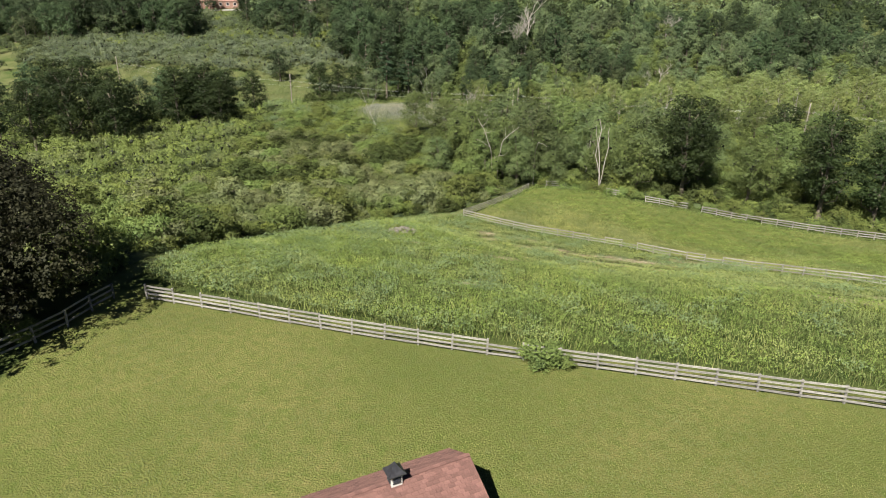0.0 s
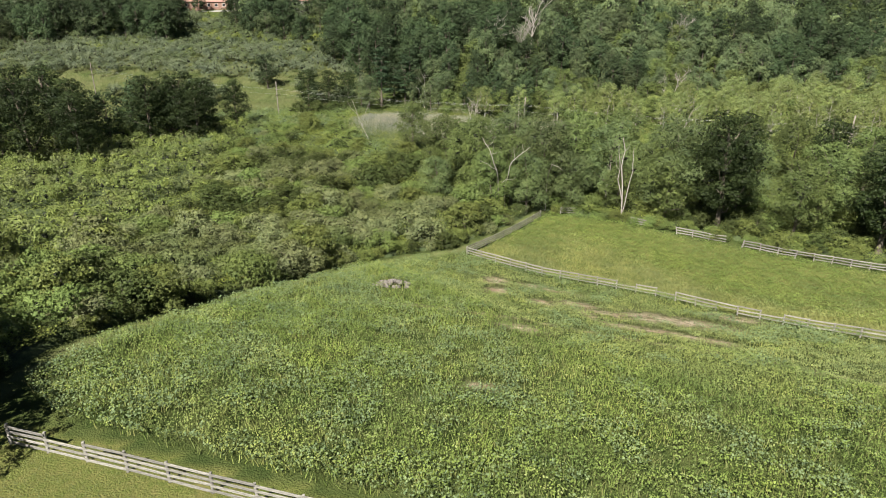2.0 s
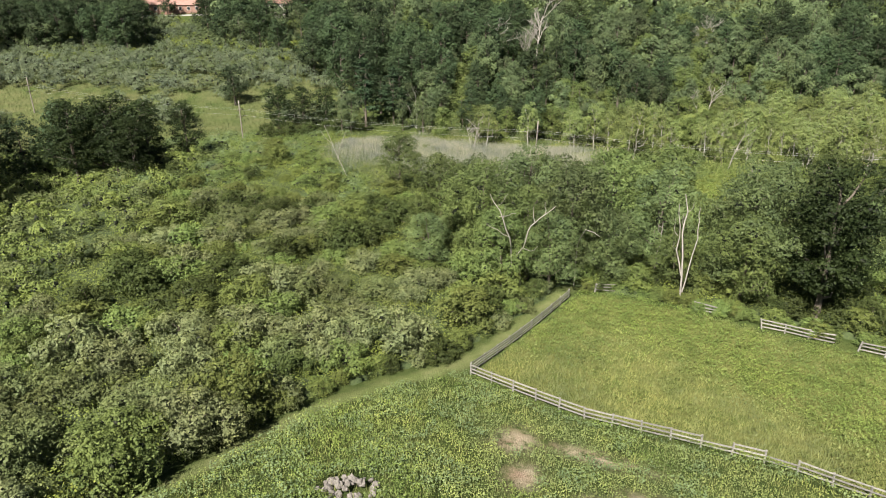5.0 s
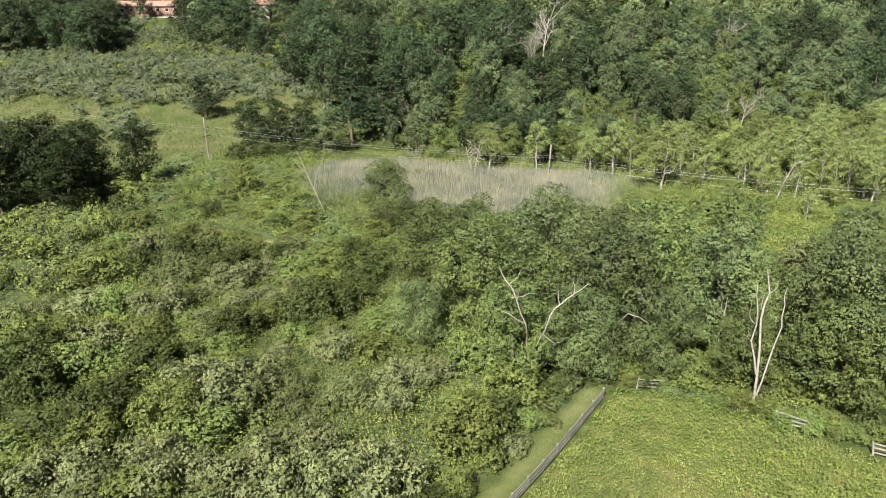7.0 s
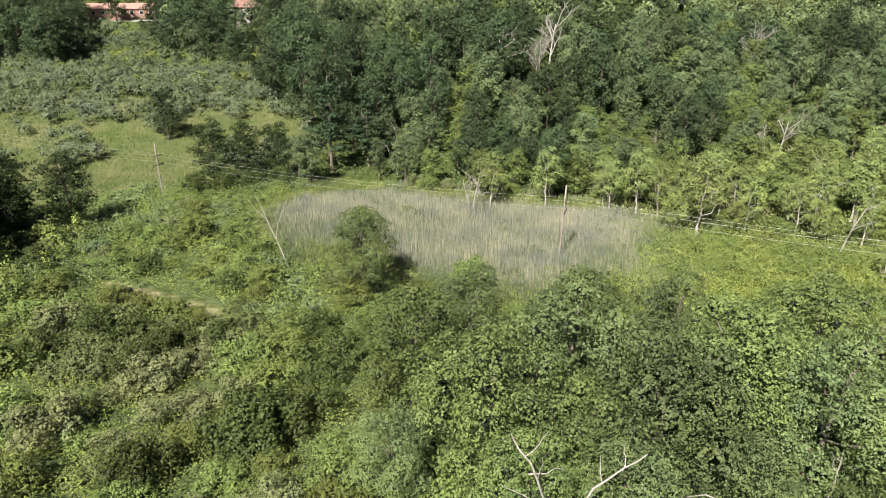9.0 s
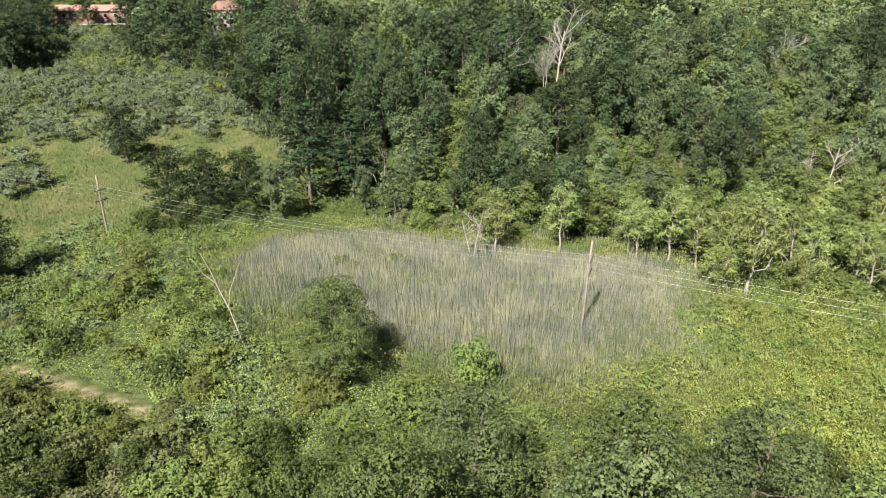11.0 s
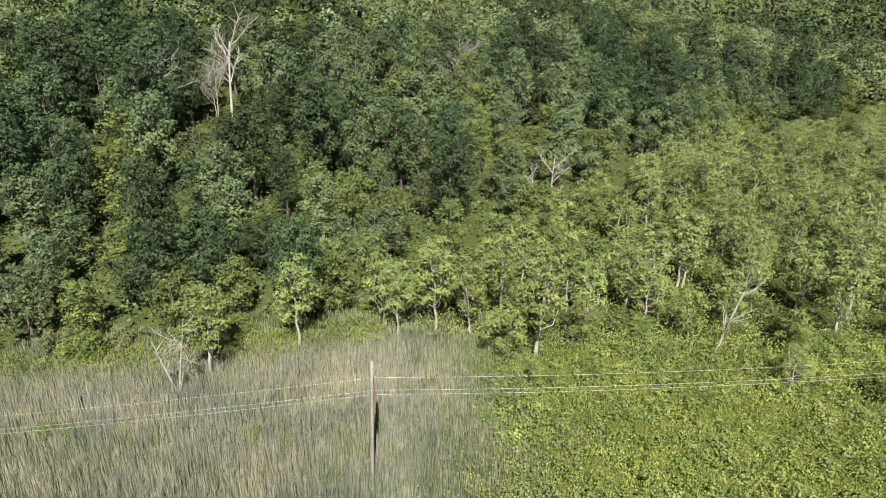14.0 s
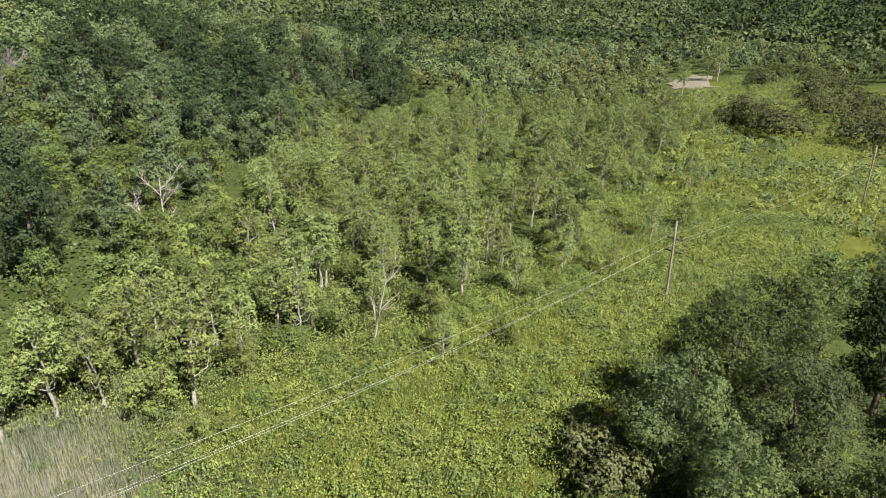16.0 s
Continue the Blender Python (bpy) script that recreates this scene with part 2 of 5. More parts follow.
def soil_at(x, y):
    """How bare the meadow is at points of the plan."""
    out = np.zeros(np.shape(x))
    for px, py, rx, ry in PATCHES:
        dx, dy = x - px, y - py
        along, across = (dx * 0.93 - dy * 0.37) / 1.2, (dx * 0.37 + dy * 0.93) / 1.45
        out = np.maximum(out, np.exp(-((along / rx) ** 2 + (across / ry) ** 2)))
    out = np.maximum(out, 0.95 * np.exp(-(off_line(TRACK[1:], x, y) / 1.0) ** 2))
    out = np.maximum(out, 0.6 * np.exp(-(off_line(TRACK[:2], x, y) / 0.8) ** 2))
    out = np.maximum(out, 0.55 * np.exp(-(off_line(RUT, x, y) / 0.5) ** 2) * (0.4 + 0.6 * np.sin(x * 0.9) ** 2))
    return np.maximum(out, 0.75 * np.exp(-(off_line(WASHOUT, x, y) / 0.6) ** 2))


def lumps(x, y, size, seed=0.0):
    """Smooth random lumps between 0 and 1 over the plan."""
    u, v = np.asarray(x, float) / size, np.asarray(y, float) / size
    i, j = np.floor(u), np.floor(v)
    a, b = step(u - i), step(v - j)

    def at(p_, q_):
        return np.abs(np.sin(p_ * 127.1 + q_ * 311.7 + seed * 74.7) * 43758.5453) % 1

    return (at(i, j) * (1 - a) + at(i + 1, j) * a) * (1 - b) + (at(i, j + 1) * (1 - a) + at(i + 1, j + 1) * a) * b


def mound(x, y, size, seed):
    return 0.62 * lumps(x, y, size, seed) + 0.38 * lumps(x, y, size * 0.42, seed + 3)


# ---- building helpers ----
def mesh_of(name, verts, faces, mats, slot=None, smooth=False):
    """A mesh from arrays; faces is one array of tris or quads, or a list of such arrays."""
    groups = [np.asarray(f, np.int64) for f in (faces if isinstance(faces, list) else [faces]) if len(f)]
    me = bpy.data.meshes.new(name)
    verts = np.asarray(verts, np.float32)
    me.vertices.add(len(verts))
    me.vertices.foreach_set("co", verts.ravel())
    loops = np.concatenate([g.ravel() for g in groups])
    sizes = np.concatenate([np.full(len(g), g.shape[1]) for g in groups])
    me.loops.add(len(loops))
    me.loops.foreach_set("vertex_index", loops.astype(np.int32))
    me.polygons.add(len(sizes))
    me.polygons.foreach_set("loop_start", np.r_[0, np.cumsum(sizes)[:-1]].astype(np.int32))
    for m in mats:
        me.materials.append(m)
    if slot is not None:
        me.polygons.foreach_set("material_index", np.asarray(slot, np.int32))
    if smooth:
        me.polygons.foreach_set("use_smooth", np.ones(len(sizes), bool))
    me.update(calc_edges=True)
    me.validate()
    return me


def part(name, bm, material, parent, label=""):
    """A bmesh (or a mesh) as one mesh object under a thing."""
    if isinstance(bm, bmesh.types.BMesh):
        me = bpy.data.meshes.new(name)
        bm.to_mesh(me)
        bm.free()
        me.materials.append(material)
    else:
        me = bm
    ob = new(name, me)
    ob.parent = parent
    return tagged(ob, label)


def box(bm, sx, sy, sz, m=Matrix(), bevel=0.0):
    made = bmesh.ops.create_cube(bm, size=1, matrix=m @ Matrix.Diagonal((sx, sy, sz, 1)))
    if bevel:
        bmesh.ops.bevel(bm, geom=list({e for v in made["verts"] for e in v.link_edges}), offset=bevel, segments=1, affect="EDGES")
    return bm


def tube(points, radii, sides=6):
    """Verts and quads of a tapering tube along points."""
    pts, radii = np.asarray(points, float), np.asarray(radii, float)
    way = np.gradient(pts, axis=0)
    way /= np.linalg.norm(way, axis=1, keepdims=True) + 1e-9
    ref = np.array([1.0, 0.13, 0.07])
    a = np.cross(way, ref)
    a /= np.linalg.norm(a, axis=1, keepdims=True) + 1e-9
    b = np.cross(way, a)
    ang = np.linspace(0, 2 * np.pi, sides, endpoint=False)
    v = pts[:, None] + radii[:, None, None] * (np.cos(ang)[None, :, None] * a[:, None] + np.sin(ang)[None, :, None] * b[:, None])
    i, j = np.meshgrid(np.arange(len(pts) - 1), np.arange(sides), indexing="ij")
    q = np.stack([i * sides + j, i * sides + (j + 1) % sides, (i + 1) * sides + (j + 1) % sides, (i + 1) * sides + j], -1).reshape(-1, 4)
    return v.reshape(-1, 3), q


def joined(pieces):
    """Several (verts, faces) as one."""
    v, f, n = [], [], 0
    for pv, pf in pieces:
        v.append(pv)
        f.append(np.asarray(pf) + n)
        n += len(pv)
    return np.concatenate(v), np.concatenate(f)


def sprays(rng, at, facing, size, slim=0.62, tilt=0.7):
    """Folded leaf sprays, one quad each, at places that face given ways."""
    n = len(at)
    nor = facing + rng.normal(0, tilt, (n, 3))
    nor /= np.linalg.norm(nor, axis=1, keepdims=True) + 1e-9
    t = np.cross(nor, rng.normal(0, 1, (n, 3)))
    t /= np.linalg.norm(t, axis=1, keepdims=True) + 1e-9
    b = np.cross(nor, t)
    size = np.asarray(size)[:, None] * np.ones((n, 1))
    fold = nor * size * 0.16
    v = np.stack([at - t * size * 0.5, at + b * size * slim * 0.5 - fold, at + t * size * 0.5, at - b * size * slim * 0.5 - fold], 1)
    return v.reshape(-1, 3), np.arange(n * 4).reshape(n, 4)


def lump(level):
    bm = bmesh.new()
    bmesh.ops.create_icosphere(bm, subdivisions=level, radius=1)
    v, f = np.array([p_.co[:] for p_ in bm.verts]), np.array([[q_.index for q_ in t_.verts] for t_ in bm.faces])
    bm.free()
    return v, f


LUMP = lump(1)


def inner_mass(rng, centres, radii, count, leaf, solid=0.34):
    """The dense heart of each leaf mass: sprays round an uneven added lump that stops the light and has the inner shade
    in its colour.
    """
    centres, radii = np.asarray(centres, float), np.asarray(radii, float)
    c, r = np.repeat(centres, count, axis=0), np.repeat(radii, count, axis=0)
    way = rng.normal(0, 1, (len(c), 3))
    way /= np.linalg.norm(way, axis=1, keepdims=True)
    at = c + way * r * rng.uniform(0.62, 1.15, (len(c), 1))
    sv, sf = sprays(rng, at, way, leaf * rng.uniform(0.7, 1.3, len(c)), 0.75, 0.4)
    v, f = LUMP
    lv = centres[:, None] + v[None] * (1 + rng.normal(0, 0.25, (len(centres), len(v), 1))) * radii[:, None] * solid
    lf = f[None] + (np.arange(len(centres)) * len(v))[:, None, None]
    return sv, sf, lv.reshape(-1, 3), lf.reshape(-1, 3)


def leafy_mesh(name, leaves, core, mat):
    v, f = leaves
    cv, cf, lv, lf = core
    # the second slot gives the heart lumps their painted-in shade
    return mesh_of(name, np.concatenate([v, cv, lv]), [np.concatenate([f, cf + len(v)]), lf + len(v) + len(cv)], [mat, SHADE_TWIGS], np.r_[np.zeros(len(f) + len(cf)), np.ones(len(lf))])


def lobes_for(rng, h, r, base, count, shape):
    """Centres and radii of the leaf masses of a crown."""
    out = []
    for i in range(count):
        u = (i + rng.random()) / count
        z = base + (h - base) * (0.12 + 0.8 * u)
        wide = {"round": math.sin(math.pi * (0.18 + 0.72 * u)), "tall": math.sin(math.pi * (0.12 + 0.78 * u)) ** 0.7 * 0.8,
                "cone": 1.0 - 0.88 * u, "spread": math.sin(math.pi * (0.25 + 0.6 * u))}[shape]
        a, d = i * 2.4 + rng.uniform(-0.6, 0.6), r * wide * rng.uniform(0.38, 0.88)
        size = r * (0.21 + 0.19 * rng.random()) * (0.75 + 0.35 * wide)
        out.append((d * math.cos(a), d * math.sin(a), z, size))
    return np.array(out)


def leafage(rng, lobes, leaf, count, flat=0.75):
    """Leaf sprays gathered in twig clumps over the outer skin of the lobes, with gaps between the clumps."""
    weight = lobes[:, 3] ** 2
    clumps = max(80, count // 9)
    pick = rng.choice(len(lobes), clumps, p=weight / weight.sum())
    out = rng.normal(0, 1, (clumps, 3))
    out[:, 2] = out[:, 2] * 0.85 + 0.5
    out /= np.linalg.norm(out, axis=1, keepdims=True)
    squash = np.array([1, 1, flat])
    mid = lobes[pick, :3] + out * (lobes[pick, 3] * rng.uniform(0.7, 1.12, clumps))[:, None] * squash
    gap = np.linalg.norm((mid[:, None] - lobes[None, :, :3]) / squash, axis=2) / lobes[None, :, 3]
    gap[np.arange(clumps), pick] = 9
    keep = gap.min(1) > 0.78
    mid, out, size = mid[keep], out[keep], lobes[pick[keep], 3] * rng.uniform(0.14, 0.3, int(keep.sum()))
    c = rng.integers(0, len(mid), int(count * 0.8))
    way = out[c] * 0.75 + np.array([0, 0, 0.25]) + rng.normal(0, 0.55, (len(c), 3))
    way /= np.linalg.norm(way, axis=1, keepdims=True)
    at = mid[c] + way * (size[c] * rng.uniform(0.55, 1.1, len(c)))[:, None] * squash
    return sprays(rng, at, way * 0.5 + out[c] * 0.6 + np.array([0, 0, 0.15]), leaf * rng.uniform(0.6, 1.4, len(at)), 0.55, 0.48)


def stem_and_limbs(rng, h, girth, lobes, lean=0.04, crown_base=0.3, sides=6, limbs=7):
    """A tapered trunk with limbs that reach into the leaf masses."""
    k = 7
    u = np.linspace(0, 1, k)
    sway = np.cumsum(rng.normal(0, lean, (k, 2)), axis=0) * h * 0.25
    trunk = np.c_[sway * u[:, None], u * h * 0.86 - 0.3]
    pieces = [tube(trunk, girth * (1 - 0.85 * u) + 0.015 + girth * 0.5 * (u < 0.01), sides)]
    order = rng.permutation(len(lobes))[:limbs]
    for i in order:
        c = lobes[i]
        z0 = min(max(c[2] - rng.uniform(0.12, 0.3) * h, 0.16 * h), 0.8 * h)
        foot = np.array([np.interp(z0, trunk[:, 2], trunk[:, 0]), np.interp(z0, trunk[:, 2], trunk[:, 1]), z0])
        mid = (foot + c[:3]) / 2 + rng.normal(0, 0.04 * h, 3) - np.array([0, 0, 0.03 * h])
        end = c[:3] + (c[:3] - foot) * 0.25
        pieces.append(tube([foot, mid, c[:3], end], np.array([0.42, 0.3, 0.16, 0.05]) * girth, 4))
    return joined(pieces)


class Kind:
    """A kind of tree or shrub: its meshes, made once."""

    def __init__(self, seed, name, label, category, group, h, r, base, count, shape, leaf, leaves, leaf_mat, bark, girth, flat=0.75, core=0.58, limbs=7, stem_part="trunk", leaf_part="crown", lean=0.04):
        rng = np.random.default_rng(seed)
        lobes = lobes_for(rng, h, r, base, int(count * 1.15), shape)
        self.stem = mesh_of(stem_part, *stem_and_limbs(rng, h, girth, lobes, lean=lean, limbs=limbs), [bark], smooth=True)
        body = np.r_[lobes, [[0, 0, base + (h - base) * 0.45, r * 0.62]]]
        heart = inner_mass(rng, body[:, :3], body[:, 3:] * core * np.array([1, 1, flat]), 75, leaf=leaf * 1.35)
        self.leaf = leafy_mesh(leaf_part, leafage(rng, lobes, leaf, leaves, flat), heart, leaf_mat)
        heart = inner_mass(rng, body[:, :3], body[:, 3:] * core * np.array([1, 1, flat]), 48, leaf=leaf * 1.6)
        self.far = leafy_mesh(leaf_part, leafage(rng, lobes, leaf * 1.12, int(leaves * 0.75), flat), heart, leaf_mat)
        self.name, self.label, self.category, self.group, self.parts = name, label, category, group, (stem_part, leaf_part)

    def plant(self, x, y, scale=1.0, turn=0.0, tall=1.0, sink=0.0, label=""):
        remote = math.hypot(x, max(0, y - 142)) > (62 if self.parts[0] == "trunk" else 34)
        root = new(self.name)
        root.empty_display_size = 0.2
        root.matrix_basis = pose(x, y, float(land(x, y)) - sink, 0, 0, turn) @ Matrix.Diagonal((scale, scale, scale * tall, 1))
        for nm, me in zip(self.parts, (self.stem, self.far if remote else self.leaf)):
            new(nm, me).parent = root
        return tagged(root, label or self.label, self.category, self.group)


def scatter(rng, poly, gap, most=100000, keep=None):
    """Points of a jittered grid of a plan polygon."""
    xs, ys = [p[0] for p in poly], [p[1] for p in poly]
    gx, gy = np.meshgrid(np.arange(min(xs), max(xs), gap), np.arange(min(ys), max(ys), gap))
    x = (gx + rng.uniform(-0.48, 0.48, gx.shape) * gap).ravel()
    y = (gy + rng.uniform(-0.48, 0.48, gy.shape) * gap).ravel()
    ok = inside(poly, x, y)
    if keep is not None:
        ok &= keep(x, y)
    idx = rng.permutation(np.nonzero(ok)[0])[:most]
    return x[idx], y[idx]


# ---- ground ----
def axis_steps(lo, hi, fine, far):
    mid = list(np.arange(lo, hi + 0.01, fine))
    out, d, p = [], fine, hi
    while p < far:
        d *= 1.22
        p += d
        out.append(p)
    low, d, p = [], fine, lo
    while p > -far:
        d *= 1.22
        p -= d
        low.append(p)
    return np.array(low[::-1] + mid + out)


GX, GY = axis_steps(-70, 110, 0.8, 2500), axis_steps(-6, 230, 0.8, 2500)
gx, gy = np.meshgrid(GX, GY)
gz = land(gx, gy)
nx, ny = len(GX), len(GY)
gi, gj = np.meshgrid(np.arange(nx - 1), np.arange(ny - 1))
quads = np.stack([gj * nx + gi, gj * nx + gi + 1, (gj + 1) * nx + gi + 1, (gj + 1) * nx + gi], -1).reshape(-1, 4)
ground_mesh = mesh_of("ground", np.c_[gx.ravel(), gy.ravel(), gz.ravel()], quads, [], smooth=True)
fx, fy = gx.ravel(), gy.ravel()
lawn_edge = np.interp(fx, [p[0] for p in LAWN_FENCE], [p[1] for p in LAWN_FENCE])
in_lawn = ((fy < lawn_edge + 1.6) & (fx > -27.5) & (fx < 90) & (fy > -60)).astype(float)
cover = np.c_[in_lawn, inside(MEADOW, fx, fy), inside(PADDOCK, fx, fy), step(1.25 - off_line(MOWN, fx, fy))]
def signed(poly, x, y):
    """Distance inside a region, negative outside it."""
    return off_line(poly + poly[:1], x, y) * np.where(inside(poly, x, y), 1, -1)


reed_in, gold_in = signed(REEDS, fx, fy), signed(GOLD, fx, fy)
cover2 = np.c_[soil_at(fx, fy), step(reed_in / 9 + 0.5), step(gold_in / 6 + 0.5), ((fx < -35) & (fy > 195) & (fy < 330)).astype(float)]
for nm, arr in (("cover", cover), ("cover_more", cover2)):
    at = ground_mesh.color_attributes.new(nm, "FLOAT_COLOR", "POINT")
    at.data.foreach_set("color", arr.astype(np.float32).ravel())
gm, n, k, p = nodes_of("ground_cover")
a1, a2 = n.new("ShaderNodeAttribute"), n.new("ShaderNodeAttribute")
a1.attribute_name, a2.attribute_name = "cover", "cover_more"
s1, s2 = n.new("ShaderNodeSeparateColor"), n.new("ShaderNodeSeparateColor")
k.new(a1.outputs["Color"], s1.inputs[0])
k.new(a2.outputs["Color"], s2.inputs[0])
broad, mid_n, fine_n = noise_fac(n, k, 0.07), noise_fac(n, k, 0.6), noise_fac(n, k, 9, 0.3, 0.7, 6)
base = ramp_mix(n, k, mid_n, (0.045, 0.065, 0.018), (0.08, 0.1, 0.03))
lawn_c = ramp_mix(n, k, broad, (0.13, 0.142, 0.042), (0.192, 0.18, 0.065))
lawn_c = ramp_mix(n, k, noise_fac(n, k, 1.6, 0.38, 0.66, 6, None, 0.7), lawn_c, (0.105, 0.135, 0.032))
lawn_c = ramp_mix(n, k, noise_fac(n, k, 14, 0.45, 0.8, 6), lawn_c, (0.07, 0.09, 0.02))
weed_c = ramp_mix(n, k, mid_n, (0.045, 0.068, 0.018), (0.085, 0.105, 0.032))
dry_c = ramp_mix(n, k, mid_n, (0.1, 0.125, 0.034), (0.16, 0.165, 0.055))
mown_c = ramp_mix(n, k, mid_n, (0.11, 0.135, 0.045), (0.165, 0.175, 0.075))
soil_c = ramp_mix(n, k, noise_fac(n, k, 0.5), (0.34, 0.24, 0.175), (0.48, 0.4, 0.29))
reed_c = ramp_mix(n, k, mid_n, (0.09, 0.085, 0.05), (0.15, 0.14, 0.08))
slope_c = ramp_mix(n, k, noise_fac(n, k, 0.16), (0.065, 0.092, 0.027), (0.13, 0.135, 0.058))
gold_c = ramp_mix(n, k, mid_n, (0.08, 0.1, 0.018), (0.13, 0.14, 0.03))
col = base
for fac, c in ((s2.outputs[2], gold_c), (s2.outputs[1], reed_c), (a2.outputs["Alpha"], slope_c), (s1.outputs[1], weed_c), (s1.outputs[2], dry_c), (s1.outputs[0], lawn_c), (a1.outputs["Alpha"], mown_c)):
    col = ramp_mix(n, k, fac, col, c)
soil_f = n.new("ShaderNodeMath")
soil_f.operation = "MULTIPLY"
k.new(s2.outputs[0], soil_f.inputs[0])
k.new(noise_fac(n, k, 0.85, 0.36, 0.54, 6, None, 0.68), soil_f.inputs[1])
col = ramp_mix(n, k, soil_f.outputs[0], col, soil_c)
k.new(col, p.inputs["Base Color"])
p.inputs["Roughness"].default_value, p.inputs["Specular IOR Level"].default_value = 0.95, 0.1
bn = n.new("ShaderNodeBump")
bn.inputs["Strength"].default_value, bn.inputs["Distance"].default_value = 0.7, 0.12
k.new(fine_n, bn.inputs["Height"])
k.new(bn.outputs[0], p.inputs["Normal"])
ground_mesh.materials.append(gm)
tagged(new("ground", ground_mesh), "grassy ground sloping from a mown lawn to a wet hollow", "ground", kind="structure")


# ---- trees: kinds ----
MAPLE_A = Kind(11, "maple_tree", "broad maple with dense dark green crown", "tree", "hillside maples", 13, 5.0, 1.0, 20, "round", 0.25, 12000, LEAF_DARK, BARK, 0.28)
MAPLE_B = Kind(12, "maple_tree", "tall maple with dense dark green crown", "tree", "hillside maples", 15, 4.4, 1.2, 22, "tall", 0.25, 12000, LEAF_DARK, BARK, 0.28)
ASH_A = Kind(13, "ash_tree", "leafy ash tree with mid green crown", "tree", "hillside ashes", 12, 4.2, 1.0, 18, "round", 0.23, 12000, LEAF_MID, BARK, 0.24)
ASH_B = Kind(14, "ash_tree", "slender ash tree with mid green crown", "tree", "hillside ashes", 13, 3.6, 1.2, 19, "tall", 0.23, 12000, LEAF_MID, BARK, 0.22)
LOCUST = Kind(15, "locust_tree", "airy locust tree with yellow green leaves", "tree", "hillside locusts", 11, 3.8, 1.3, 16, "spread", 0.22, 10000, foliage("locust_leaves", (0.065, 0.098, 0.024), (0.19, 0.23, 0.075)), BARK, 0.2, core=0.58)
PINE = Kind(16, "pine_tree", "white pine with layered blue green boughs", "tree", "pines above the marsh", 14, 4.2, 1.6, 24, "cone", 0.23, 12000, LEAF_BLUE, BARK, 0.24, flat=0.32)
POPLAR_A = Kind(17, "poplar_tree", "thin pale-barked poplar with olive leaves", "tree", "poplars of the swamp", 10.5, 2.8, 2.6, 17, "spread", 0.16, 8000, LEAF_PALE, BARK_PALE, 0.15, core=0.42, limbs=9, lean=0.17)
POPLAR_B = Kind(18, "poplar_tree", "leaning poplar with yellow green crown", "tree", "poplars of the swamp", 8, 2.8, 1.0, 13, "round", 0.16, 8000, foliage("poplar_leaves", (0.11, 0.15, 0.04), (0.255, 0.3, 0.1)), BARK, 0.11, core=0.4, limbs=8, lean=0.14)
ELM_A = Kind(21, "elm_tree", "bushy elm with small fresh green leaves", "tree", "elms behind the paddock", 13, 4.6, 1.6, 24, "round", 0.165, 31000, foliage("elm_leaves", (0.042, 0.07, 0.022), (0.178, 0.22, 0.072), spread=0.24), BARK, 0.26, limbs=10)
ELM_B = Kind(22, "elm_tree", "bushy elm with small grey green leaves", "tree", "elms behind the paddock", 12, 4.3, 1.2, 22, "spread", 0.165, 31000, foliage("grey_green_leaves", (0.042, 0.066, 0.024), (0.16, 0.197, 0.078), spread=0.24), BARK, 0.24, limbs=10)
OAK = Kind(23, "oak_tree", "dense dark oak with layered boughs", "tree", "oaks behind the paddock", 16, 5.2, 1.6, 28, "tall", 0.21, 22000, LEAF_OAK, BARK, 0.34, flat=0.55, limbs=10)
COPPER = Kind(24, "copper_beech", "dark copper-leaved tree beside the lawn fence", "tree", "copper trees by the lawn", 10, 5.2, 0.6, 34, "round", 0.2, 19000, LEAF_COPPER, BARK, 0.3, limbs=8, core=0.5)
# shrubs
SHRUB = dict(core=0.6, stem_part="stem", leaf_part="foliage", limbs=8)
SHRUB_S = Kind(31, "olive_shrub", "rounded autumn olive with silvery green leaves", "shrub", "olive shrubs", 3.0, 2.4, 0.2, 13, "spread", 0.14, 8400, LEAF_SILVER, BARK, 0.07, **SHRUB)
SHRUB_S2 = Kind(35, "olive_shrub", "low spreading olive with grey green leaves", "shrub", "olive shrubs", 2.3, 2.7, 0.1, 14, "spread", 0.14, 8400, LEAF_DULL, BARK, 0.06, **SHRUB)
SHRUB_M = Kind(32, "honeysuckle_shrub", "tangled honeysuckle with mid green leaves", "shrub", "honeysuckle shrubs", 3.2, 2.5, 0.2, 13, "round", 0.145, 8400, LEAF_SHRUB, BARK, 0.07, **SHRUB)
SHRUB_L = Kind(33, "willow_shrub", "low willow shrub with yellow green leaves", "shrub", "willow shrubs", 2.6, 2.4, 0.1, 12, "spread", 0.145, 8200, LEAF_LIGHT, BARK, 0.06, **SHRUB)
SHRUB_D = Kind(34, "dogwood_shrub", "dense dark green dogwood thicket", "shrub", "dogwood shrubs", 3.4, 2.4, 0.1, 14, "round", 0.145, 8400, LEAF_THICK, BARK, 0.07, **SHRUB)

rng = np.random.default_rng(5)
taken = []


def plant_one(kind, x, y, h_scale=1.0, tall=1.0, sink=0.0, label=""):
    taken.append((x, y, 3.0))
    return kind.plant(x, y, h_scale, rng.uniform(0, 360), tall, sink, label)


# the trees by the lawn corner, whose shade falls across the fence
for x, y, s in ((-30.6, 41.0, 1.12), (-37.5, 50.5, 1.1), (-35.5, 39.5, 0.9), (-41, 43, 1.1), (-33.5, 52.5, 0.55), (-33.2, 34.6, 1.3), (-38, 27, 1.1), (-43, 35, 1.2)):
    plant_one(COPPER, x, y, s)
plant_one(SHRUB_L, -28.6, 38.8, 0.55)
plant_one(SHRUB_L, -30.2, 53.6, 0.5)
